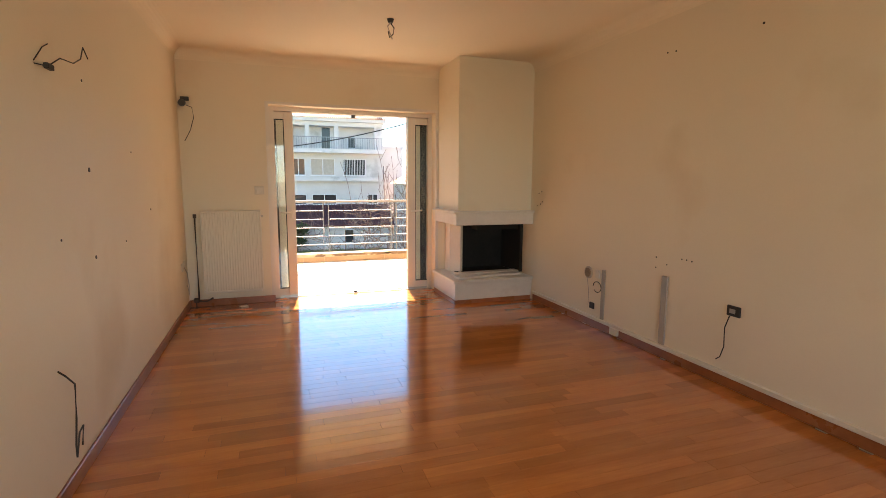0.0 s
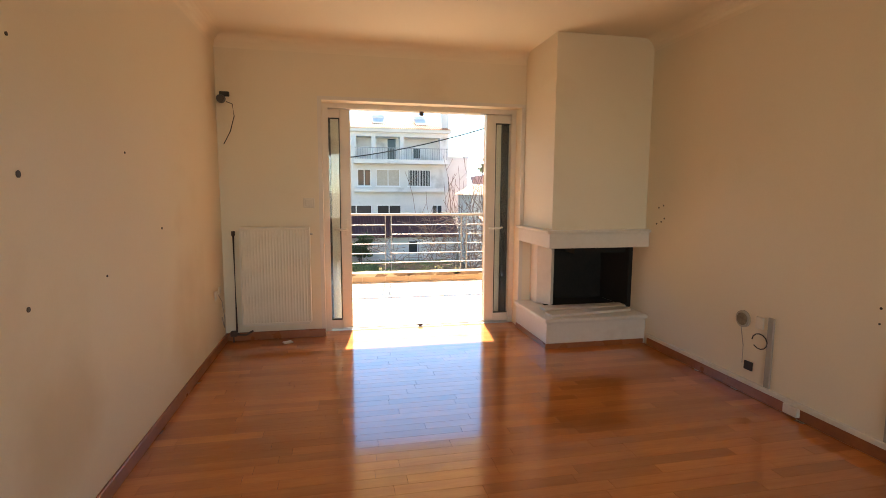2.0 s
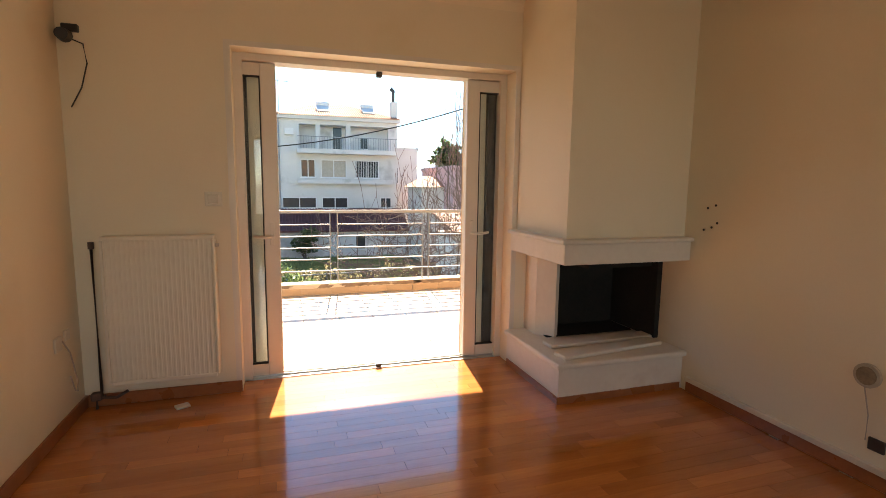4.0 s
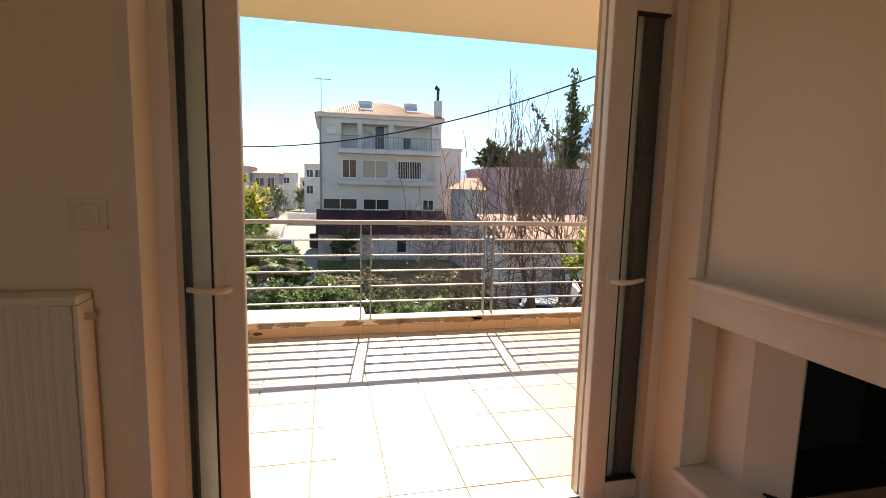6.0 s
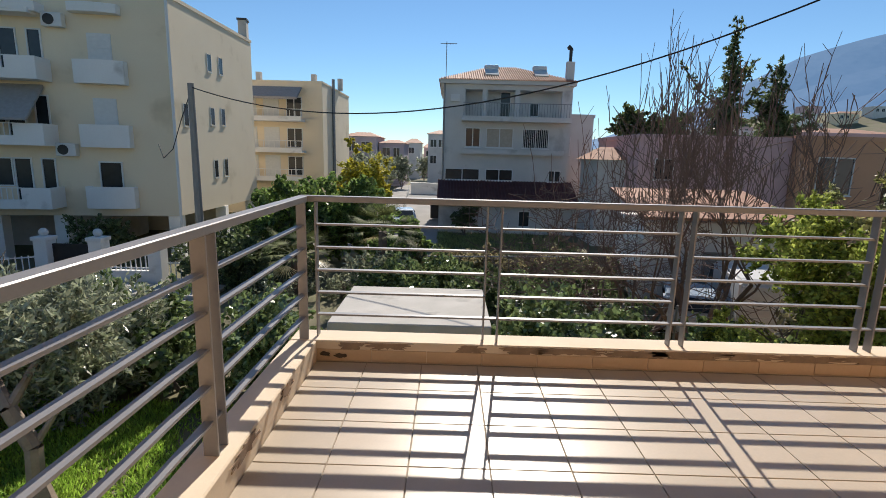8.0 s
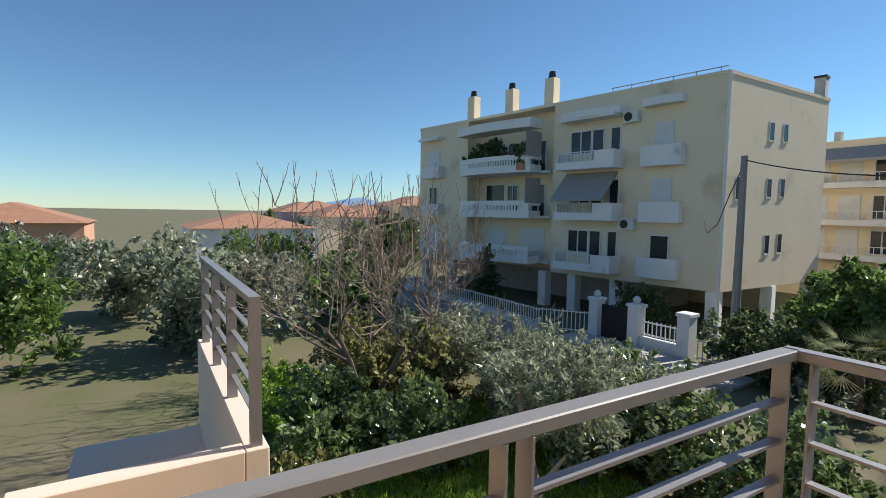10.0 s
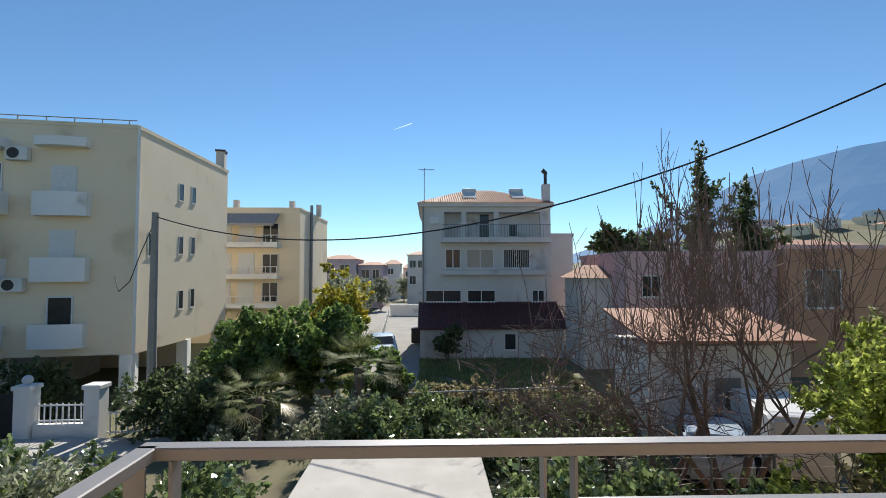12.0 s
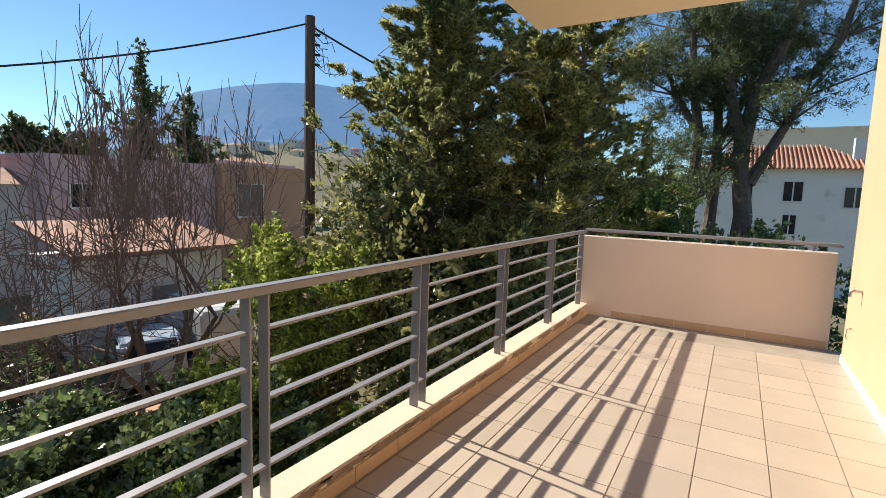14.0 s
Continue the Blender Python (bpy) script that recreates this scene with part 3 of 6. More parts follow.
# neighbouring balcony of the same house
nb = thing("neighbour_balcony", (-1.5, 10.5, -0.6), "cream rendered balcony next door with a grey railing", "balcony")
part("parapet", boxes((-2.6, 0.0, -0.12, 0.0, 0.0, 0.85), (-0.12, 0.0, -1.1, -0.121, 0.0, 0.85), bevel=0.006), M_PARAPET, nb)
part("slab", boxes((-2.6, 0, -1.1, 0.0, -0.2, -0.001)), M_PARAPET, nb)
part("handrail", boxes((-2.6, -0.03, -0.09, -0.03, 1.62, 1.655)), M_RAIL, nb)
for k in range(4):
    part("post", boxes((-0.07 - 0.8 * k, -0.03 - 0.8 * k, -0.09, -0.03, 0.85, 1.62)), M_RAIL, nb)
for k in range(4):
    part("bar", boxes((-2.6, -0.07, -0.07, -0.04, 1.0 + 0.15 * k, 1.012 + 0.15 * k)), M_RAIL, nb)

# ---- ground and roads ----
ZG = -4.2
g = bmesh.new()
bmesh.ops.create_grid(g, x_segments=8, y_segments=8, size=2500, matrix=Matrix.Translation((0, 400, ZG)))
setting("ground", g, M_GROUND, "weedy earth between gardens", "ground")
setting("road", boxes((-7.0, 0.6, 36.5, 95, ZG, ZG + 0.03)), M_ROAD, "pale sunlit concrete side street", "road")
setting("road_street", boxes((-45, -7.5, 23.6, 26.3, ZG, ZG + 0.03)), M_ROAD, "pale asphalt street before the apartment block", "road")
setting("pavement", boxes((-15.5, -7.5, 26.3, 28.0, ZG, ZG + 0.14), bevel=0.02), M_CONC, "pale concrete pavement before the gate", "pavement")


# ---- leaves and branches ----
def cloud(name, mat_, blobs, n, size, seed, parent=None, label="", shell=0.5, aspect=0.5, droop=0.0, tuft=34):
    """Many small pointed leaves in tufts scattered through uneven clumps: blobs are (x, y, z, rx, ry, rz)."""
    r = np.random.RandomState(seed)
    B = np.array(blobs, float)
    vol = (B[:, 3] * B[:, 4] * B[:, 5]) ** 0.67
    m = max(1, n // tuft)
    pick = r.choice(len(B), m, p=vol / vol.sum())
    v = r.normal(size=(m, 3))
    v /= np.linalg.norm(v, axis=1)[:, None]
    lump = 1 + 0.22 * np.sin(v[:, 0] * 5 + pick) * np.cos(v[:, 1] * 6 + pick * 2.0) + 0.15 * np.sin(v[:, 2] * 9 + pick)
    rad = (shell + (1 - shell) * r.rand(m)) * lump * np.where(r.rand(m) < 0.12, 1.18, 1.0)
    tc = B[pick, :3] + v * rad[:, None] * B[pick, 3:]
    td = v + r.normal(size=(m, 3)) * 0.6 + np.array([0, 0, 0.25 - droop])
    td /= np.linalg.norm(td, axis=1)[:, None]
    reach = np.clip(0.36 * B[pick, 3:].mean(axis=1), 0.06, 0.36) * (0.5 + r.rand(m))
    k = r.randint(0, m, n)
    along = r.rand(n)
    c = tc[k] + td[k] * (reach[k] * 1.5 * along)[:, None] + r.normal(size=(n, 3)) * (reach[k] * (0.42 - 0.28 * along))[:, None]
    a = td[k] * 0.8 + r.normal(size=(n, 3)) * 0.65 + np.array([0, 0, -droop])
    a /= np.linalg.norm(a, axis=1)[:, None]
    s = np.cross(a, r.normal(size=(n, 3)))
    s /= np.linalg.norm(s, axis=1)[:, None]
    L = size * (0.6 + 0.8 * r.rand(n))[:, None]
    V = np.empty((n, 4, 3))
    V[:, 0], V[:, 2] = c - a * L, c + a * L
    V[:, 1], V[:, 3] = c + s * L * aspect, c - s * L * aspect
    me = bpy.data.meshes.new(name)
    me.vertices.add(n * 4); me.loops.add(n * 4); me.polygons.add(n)
    me.vertices.foreach_set("co", V.reshape(-1))
    me.loops.foreach_set("vertex_index", np.arange(n * 4))
    me.polygons.foreach_set("loop_start", np.arange(n) * 4)
    me.polygons.foreach_set("loop_total", np.full(n, 4))
    me.update()
    me.validate()
    return obj(name, me, mat_, parent, label)


def limbs(name, mat_, segs, parent=None, label="", n=5):
    """Tapered branches: segs are (p0, p1, r0, r1)."""
    V, Fc = [], []
    for p0, p1, r0, r1 in segs:
        p0, p1 = Vector(p0), Vector(p1)
        q = (p1 - p0).to_track_quat("Z", "Y")
        b = len(V)
        for p, r in ((p0, r0), (p1, r1)):
            for k in range(n):
                a = 2 * math.pi * k / n
                V.append(p + q @ Vector((math.cos(a) * r, math.sin(a) * r, 0)))
        for k in range(n):
            Fc.append((b + k, b + (k + 1) % n, b + n + (k + 1) % n, b + n + k))
    me = bpy.data.meshes.new(name)
    me.from_pydata([tuple(v) for v in V], [], Fc)
    me.update()
    return obj(name, me, mat_, parent, label)


def grow(rnd, p, d, length, r, depth, out, up=0.15, spread=0.6, kids=3, shrink=0.68, steps=3):
    """Adds a bent branch and its side branches to out."""
    p, d = Vector(p), Vector(d).normalized()
    for i in range(steps):
        d2 = (d + Vector((rnd.gauss(0, 0.16), rnd.gauss(0, 0.16), rnd.gauss(0, 0.10) + up * 0.3))).normalized()
        q = p + d2 * length / steps
        r2 = max(0.009, r * (1 - 0.55 / steps))
        out.append((p.copy(), q.copy(), r, r2))
        p, d, r = q, d2, r2
        if depth > 0 and (i > 0 or depth < 3):
            for _ in range(kids if i == steps - 1 else max(1, kids - 1)):
                side = Vector((rnd.gauss(0, 1), rnd.gauss(0, 1), rnd.gauss(0, 0.5) + up)).normalized()
                grow(rnd, p, (d * (1 - spread) + side * spread), length * shrink * rnd.uniform(0.75, 1.15), r * 0.62, depth - 1, out, up, spread, kids, shrink, steps if depth > 1 else 2)


# ---- facade pieces; the wall faces +y of the house's own axes when out is 1, -y when -1 ----
def window(house, x0, x1, z0, z1, y, out, glass=None, frame_m=None, mullions=1, depth=0.06, sill=True):
    w = part("window", boxes((x0, x1, y, y + out * 0.012, z0, z1)) if out > 0 else boxes((x0, x1, y - 0.012, y, z0, z1)), glass or M_WINDARK, house)
    f = 0.06
    ya, yb = (y, y + depth) if out > 0 else (y - depth, y)
    bs = [(x0 - f, x0, ya, yb, z0 - f, z1 + f), (x1, x1 + f, ya, yb, z0 - f, z1 + f), (x0, x1, ya, yb, z1, z1 + f), (x0, x1, ya, yb, z0 - f, z0)]
    for k in range(mullions):
        xm = x0 + (x1 - x0) * (k + 1) / (mullions + 1)
        bs.append((xm - 0.035, xm + 0.035, ya + 0.001, yb - 0.001, z0, z1))
    part("window_frame", boxes(*bs), frame_m or M_SHUTTER, w)
    if sill:
        ya, yb = (y, y + depth + 0.06) if out > 0 else (y - depth - 0.06, y)
        part("sill", boxes((x0 - 0.12, x1 + 0.12, ya, yb, z0 - f - 0.05, z0 - f - 0.001)), M_WHITE, w)
    return w


def shutter(house, x0, x1, z0, z1, y, out, m=None):
    """A closed roller shutter of slats."""
    w = part("shutter", boxes((x0, x1, min(y, y + out * 0.03), max(y, y + out * 0.03), z0, z1)), m or M_SHUTTER, house)
    n = max(4, int((z1 - z0) / 0.16))
    bs = []
    for k in range(n):
        za = z0 + (z1 - z0) * k / n
        bs.append((x0 + 0.03, x1 - 0.03, min(y + out * 0.03, y + out * 0.05), max(y + out * 0.03, y + out * 0.05), za + 0.01, za + (z1 - z0) / n - 0.02))
    part("slat_panel", boxes(*bs), m or M_SHUTTER, w)
    return w


# ---- cream apartment block on pilotis ----
A = thing("apartment_block", (-11.9, 32.9, ZG), "cream apartment block on pilotis with curved white balconies", "building", rz=189)
H = 0.0 - ZG
part("wall", prism([(0, 0), (9.7, 0), (9.7, -1.3), (17.3, -1.3), (17.3, 0), (22.9, 0), (22.9, -9.8), (-1.55, -9.78)], "z", H - 2.03, H + 8.0), M_YELLOW, A)
part("parapet_cap", prism([(-0.04, 0.04), (22.94, 0.04), (22.94, -9.84), (-1.6, -9.82)], "z", H + 8.0, H + 8.17), M_YELLOW, A)
# wall added at the back to block sun and darken the ground floor
part("sun_block_wall", boxes((0.5, 22.4, -9.75, -9.5, 0, H - 2.031)), M_YELLOW, A, "added wall that keeps sun out of the open ground floor")
# grey concrete in place of cream render puts shade into the core's colour
part("core", boxes((5.0, 21.0, -8.5, -4.0, 0, H - 2.031)), M_CONC, A, "ground floor core, greyed to stand for its shade")
for u in (0.3, 5.4, 8.2, 10.4, 15.3, 19.3, 22.4):
    part("pillar", boxes((u - 0.28, u + 0.28, -0.7, -0.1, 0, H - 2.031)), M_WHITE, A)
for v in (-5.0, -9.2):
    part("pillar", boxes((-v * -0.158 - 0.05, -v * -0.158 + 0.5, v - 0.3, v + 0.3, 0, H - 2.031)), M_WHITE, A)
part("corner_pipe", cyl(bmesh.new(), (-0.05, 0.05, 0), (-0.05, 0.05, H + 8.1), 0.07, n=8), M_WHITE, A)


def curved(x0, x1, bulge, z0, z1, thick=0.12, n=10):
    """A bowed balcony front with its slab."""
    bm = bmesh.new()
    xs = [x0 + (x1 - x0) * k / n for k in range(n + 1)]
    o = [(x, bulge * (0.72 + 0.28 * math.sin(math.pi * k / n))) for k, x in enumerate(xs)]
    i = [(min(max(x, x0 + thick), x1 - thick), y - thick) for x, y in o]
    prism([(x0, 0)] + o + [(x1, 0), (x1 - thick, 0)] + i[::-1] + [(x0 + thick, 0)], "z", z0, z1, bm)
    prism([(x0, 0)] + o + [(x1, 0)], "z", z0 - 0.14, z0 - 0.001, bm)
    return bm


for lv in range(3):
    zb = H - 1.62 + 2.82 * lv
    b1 = part("balcony", curved(1.8, 3.9, 0.6, zb + 0.12, zb + 1.0), M_WHITE, A)
    if lv == 0:
        window(A, 2.45, 3.35, zb + 0.92, zb + 2.1, 0.0, 1, sill=False, mullions=0)
    else:
        shutter(A, 2.4, 3.4, zb + 0.9, zb + 2.2, 0.0, 1)
    b2 = part("balcony", boxes((5.0, 8.7, 0.0, 1.1, zb, zb + 0.18), (5.0, 5.12, 0, 1.1, zb + 0.18, zb + 0.95), (5.12, 6.2, 0.98, 1.1, zb + 0.18, zb + 0.95), (6.2, 8.7, 0.98, 1.1, zb + 0.18, zb + 0.42), (8.58, 8.7, 0, 0.979, zb + 0.18, zb + 0.95)), M_WHITE, A)
    part("railing", boxes((6.2, 8.7, 1.02, 1.06, zb + 0.92, zb + 0.96), *[(6.35 + 0.22 * k, 6.38 + 0.22 * k, 1.02, 1.05, zb + 0.42, zb + 0.92) for k in range(11)]), M_WHITE, b2)
    window(A, 7.1, 8.4, zb + 0.5 + 0.5, zb + 2.2, 0.0, 1, sill=False)
    window(A, 6.3, 6.95, zb + 0.2, zb + 2.2, 0.0, 1, sill=False, mullions=0)
    window(A, 5.3, 5.8, zb + 0.2, zb + 2.2, 0.0, 1, sill=False, mullions=0)
    part("balcony_floor", boxes((9.9, 17.2, -1.3, -0.001, zb + 0.04, zb + 0.179)), M_WHITE, A)
    b3 = part("balcony", curved(10.6, 16.9, 1.5, zb + 0.18, zb + 0.5, n=16), M_WHITE, A)
    part("balustrade", curved(10.6, 16.9, 1.5, zb + 0.96, zb + 1.12, n=16), M_WHITE, b3)
    bs = []
    for k in range(22):
        x = 11.6 + 4.3 * k / 21
        y = 1.5 * (0.72 + 0.28 * math.sin(math.pi * (x - 10.6) / 6.3)) - 0.1
        bs.append((x - 0.055, x + 0.055, y, y + 0.09, zb + 0.5, zb + 0.97))
    bs += [(10.62, 11.5, 1.0, 1.12, zb + 0.5, zb + 0.96), (16.0, 16.88, 1.0, 1.12, zb + 0.5, zb + 0.96)]
    for b_ in bs:
        part("baluster", boxes(b_), M_WHITE, b3)
    if lv < 1:
        shutter(A, 11.2, 13.2, zb + 0.2, zb + 2.2, -1.3, 1)
        shutter(A, 14.6, 16.4, zb + 0.2, zb + 2.2, -1.3, 1)
    else:
        window(A, 11.3, 12.3, zb + 0.2, zb + 2.2, -1.3, 1, sill=False)
        window(A, 13.6, 14.5, zb + 0.2, zb + 2.2, -1.3, 1, sill=False)
        part("side_awning", boxes((10.55, 10.6, 0.1, 1.5, zb + 0.98, zb + 2.5)), M_AWNING, A, "grey cloth side awning")
        # dark sheet paints the deep shade at the loggia's back
        part("loggia_shade", boxes((14.9, 16.6, -1.3, -1.28, zb + 0.2, zb + 2.3)), M_WINDARK, A, "dark sheet for the shade of the loggia")
    b4 = part("balcony", boxes((19.9, 22.0, 0.0, 0.6, zb + 0.1, zb + 0.95)), M_WHITE, A)
    if lv == 1:
        window(A, 20.7, 21.6, zb + 0.95, zb + 2.2, 0.0, 1, sill=False)
    else:
        shutter(A, 20.4, 21.9, zb + 0.95, zb + 2.2, 0.0, 1)
part("awning", prism([(0.0, H + 3.75), (0.0, H + 3.9), (1.5, H + 2.35), (1.5, H + 2.25), (1.45, H + 2.25)], "x", 5.4, 8.7), M_AWNING, A, "grey cloth awning let down")
part("awning_box", boxes((5.2, 8.7, 0, 0.9, H + 6.75, H + 6.95)), M_WHITE, A)
part("canopy", curved(1.9, 3.9, 0.6, H + 7.15, H + 7.4), M_WHITE, A)
part("canopy", curved(5.0, 8.7, 1.0, H + 7.0, H + 7.25), M_WHITE, A)
part("canopy", curved(10.6, 17.2, 1.6, H + 6.9, H + 7.3, n=16), M_WHITE, A)
part("canopy", boxes((20.0, 22.4, 0, 0.6, H + 7.0, H + 7.2)), M_WHITE, A)
for u, v, r in ((10.5, -0.7, 1.7), (13.8, -0.7, 1.6), (17.5, -0.7, 1.7)):
    ch = part("chimney", boxes((u - 0.35, u + 0.35, v - 0.3, v + 0.3, H + 8.17, H + 8.17 + r)), M_YELLOW, A)
    part("cowl", cyl(bmesh.new(), (u, v, H + 8.17 + r), (u, v, H + 8.6 + r), 0.26, 0.2, 8), M_DARK, ch)
ch = part("chimney", boxes((-1.5, -1.0, -9.6, -9.0, H + 8.17, H + 9.2)), M_CONC, A)
part("cowl", boxes((-1.55, -0.95, -9.65, -8.95, H + 9.2, H + 9.32)), M_DARK, ch)
part("roof_rail", boxes((0.1, 6.0, -0.12, -0.08, H + 8.36, H + 8.4), *[(0.4 + 1.1 * k, 0.44 + 1.1 * k, -0.12, -0.08, H + 8.17, H + 8.36) for k in range(6)]), M_GREYM, A)
for u, z in ((4.6, 6.35), (4.6, 0.75)):
    ac = part("air_conditioner", boxes((u - 0.42, u + 0.42, 0.02, 0.36, H + z, H + z + 0.58), bevel=0.02), M_SHUTTER, A)
    part("fan_grille", cyl(bmesh.new(), (u + 0.1, 0.36, H + z + 0.29), (u + 0.1, 0.38, H + z + 0.29), 0.23, n=14), M_DARK, ac)
# side wall windows, along the wall that runs back from the corner
for u, z0, z1 in ((3.75, 5.35, 6.2), (5.1, 5.4, 6.25), (1.0, 2.35, 3.38), (3.8, 2.55, 3.42), (5.1, 2.6, 3.48), (3.9, -0.3, 0.6), (5.15, -0.28, 0.65)):
    c = Vector((-0.158 * u, -0.988 * u, 0))
    t_ = Vector((-0.158, -0.988, 0))
    nrm = Vector((-0.988, 0.158, 0))
    def slab(u0, u1, d0, d1, za, zb2, bm=None):
        bm = bm or bmesh.new()
        p = [t_ * a + nrm * d for a, d in ((u0, d0), (u1, d0), (u1, d1), (u0, d1))]
        return prism([(q.x, q.y) for q in p], "z", H + za, H + zb2, bm)
    wd = part("window", slab(u, u + 0.42, -0.02, 0.006, z0, z1), M_WINDARK, A)
    bm = slab(u - 0.03, u, -0.02, 0.02, z0 - 0.05, z1 + 0.05)
    slab(u + 0.42, u + 0.45, -0.02, 0.02, z0 - 0.05, z1 + 0.05, bm)
    slab(u - 0.05, u + 0.47, -0.02, 0.05, z0 - 0.09, z0 - 0.051, bm)
    part("window_frame", bm, M_SHUTTER, wd)

pl = thing("balcony_plants", (-11.9 - 0.988 * 14.6 + 0.156 * 0.7, 32.9 - 0.156 * 14.6 - 0.988 * 0.7, 4.2), "dark potted plants on the top balcony", "plants")
cloud("foliage", L_DARK, [(-1.6, 0.1, 0.9, 0.7, 0.4, 0.6), (-0.5, 0.1, 1.1, 0.9, 0.4, 0.7), (0.6, 0.0, 1.2, 0.8, 0.4, 0.8), (3.4, 0.2, 1.2, 0.5, 0.4, 0.7)], 5000, 0.11, 7, pl)
part("pot", boxes((-1.9, 1.0, -0.2, 0.3, 0.0, 0.4), (3.1, 3.7, -0.1, 0.4, 0.0, 0.4)), M_ROOFT, pl)

# ---- second cream block behind ----
B = thing("apartment_block", (-9.6, 52.0, ZG), "cream apartment block with white balconies and a grey awning", "building")
part("wall", boxes((-12, 0, 0, 11, 0, H + 6.8)), M_YELLOW, B)
part("parapet_cap", boxes((-12.05, 0.05, -0.05, 11.05, H + 6.8, H + 6.95)), M_YELLOW, B)
for lv, z in enumerate((-1.3, 1.05, 3.6)):
    bb = part("balcony", boxes((-12, -1.5, -1.2, 0, H + z, H + z + 0.18), (-12, -1.5, -1.2, -1.1, H + z + 0.18, H + z + 0.4)), M_WHITE, B)
    part("railing", boxes((-12, -1.5, -1.16, -1.12, H + z + 0.95, H + z + 1.0), *[(-11.9 + 0.45 * k, -11.87 + 0.45 * k, -1.16, -1.12, H + z + 0.4, H + z + 0.95) for k in range(24)]), M_WHITE, bb)
    shutter(B, -5.0, -3.7, H + z + 0.2, H + z + 2.1, 0, -1)
    window(B, -3.0, -1.8, H + z + 0.5, H + z + 2.0, 0, -1, sill=False)
    shutter(B, -6.8, -5.6, H + z + 0.2, H + z + 2.1, 0, -1)
part("awning", prism([(-0.1, H + 6.3), (-0.1, H + 6.45), (-1.6, H + 5.5), (-1.6, H + 5.3)], "x", -11, -1.7), M_AWNING, B)
for x, y, h_ in ((-1.2, 2.0, 0.8), (0.1, 6.5, 1.1), (-6.0, 2.0, 0.9), (-7.5, 3, 1.0)):
    part("chimney", boxes((x - 0.2, x + 0.2, y - 0.25, y + 0.25, H + 6.95, H + 6.95 + h_)), M_CONC, B)
part("drain_pipe", cyl(bmesh.new(), (0.12, 3.5, 0), (0.12, 3.5, H + 7.6), 0.14, n=8), M_GREYM, B)

# ---- white house with a tiled roof ----
C = thing("house", (0.6, 46.9, ZG), "weathered white three storey house with a clay tiled roof", "house")
for b_ in ((0, 9.4, 1.3, 10, 0, H + 6.35), (0, 1.45, 0, 1.299, H - 1.0, H + 6.35), (1.451, 9.4, 0, 1.299, H - 1.0, H + 3.7), (1.451, 9.4, 0, 1.299, H + 6.0, H + 6.35)):
    part("wall", boxes(b_), M_OFFWHITE, C)
part("eave", boxes((-0.25, 9.65, -0.35, 10.3, H + 6.35, H + 6.62)), M_OFFWHITE, C)
rf = bmesh.new()
v = [rf.verts.new(p) for p in ((-0.35, -0.45, H + 6.62), (9.75, -0.45, H + 6.62), (9.75, 10.4, H + 6.62), (-0.35, 10.4, H + 6.62), (3.6, 5.0, H + 8.35), (5.8, 5.0, H + 8.35))]
for f in ((0, 1, 5, 4), (1, 2, 5), (2, 3, 4, 5), (3, 0, 4), (3, 2, 1, 0)):
    rf.faces.new([v[k] for k in f])
roof = part("roof", rf, M_ROOFT, C)
for k in range(60):  # courses of barrel tiles on the front slope
    x = -0.3 + 10.0 * k / 59
    s = min(1.0, (x + 0.35) / 3.95, (9.75 - x) / 3.95)
    if s > 0.05:
        part("roof_rib", tube([(x, -0.47, H + 6.65), (x + (4.7 - x) * 0.0, -0.45 + 5.4 * s, H + 6.65 + 1.73 * s)], 0.055, 5), M_ROOFT, roof)
for x in (3.6, 7.3):
    so = part("solar_heater", boxes((x - 0.55, x + 0.55, 2.0, 2.4, H + 7.72, H + 8.08), bevel=0.12, seg=3), M_SHUTTER, C)
    part("panel", prism([(0.9, H + 7.2), (0.95, H + 7.14), (2.1, H + 7.72), (2.05, H + 7.78)], "x", x - 0.5, x + 0.5), M_OFFWHITE, so)
ch = part("chimney", boxes((8.95, 9.5, 0.1, 0.6, H - 1, H + 8.1)), M_OFFWHITE, C)
part("flue", cyl(bmesh.new(), (9.2, 0.35, H + 8.1), (9.2, 0.35, H + 9.0), 0.12, n=8), M_DARK, ch)
part("cowl", prism([(8.9, H + 9.1), (9.0, H + 8.95), (9.35, H + 8.9), (9.3, H + 9.05), (9.05, H + 9.3)], "y", 0.25, 0.45), M_DARK, ch)
an = part("antenna", cyl(bmesh.new(), (0.15, 0.3, H + 6.6), (0.15, 0.3, H + 9.3), 0.03, n=6), M_GREYM, C)
part("crossbar", boxes((-0.3, 0.9, 0.28, 0.32, H + 9.15, H + 9.19), *[(0.0 + 0.2 * k, 0.02 + 0.2 * k, 0.1, 0.5, H + 9.14, H + 9.16) for k in range(5)]), M_GREYM, an)
for x in (1.45, 3.05, 5.45, 8.9):
    part("column", boxes((x - 0.18, x + 0.18, 0.02, 0.38, H + 4.1, H + 6.0)), M_OFFWHITE, C)
bal = part("balcony", boxes((1.4, 9.3, -1.0, 1.3, H + 3.7, H + 4.05)), M_OFFWHITE, C)
part("railing", boxes((1.45, 9.25, -0.97, -0.93, H + 4.95, H + 5.0), *[(1.5 + 0.2 * k, 1.525 + 0.2 * k, -0.97, -0.94, H + 4.05, H + 4.95) for k in range(39)]), M_GREYM, bal)
window(C, 4.35, 5.05, H + 4.05, H + 5.95, 1.3, -1, mullions=0, sill=False)
window(C, 6.6, 7.2, H + 4.3, H + 5.2, 1.3, -1, mullions=0, sill=False)
part("ledge", boxes((1.4, 9.0, -0.5, 0, H + 1.35, H + 1.72)), M_OFFWHITE, C)
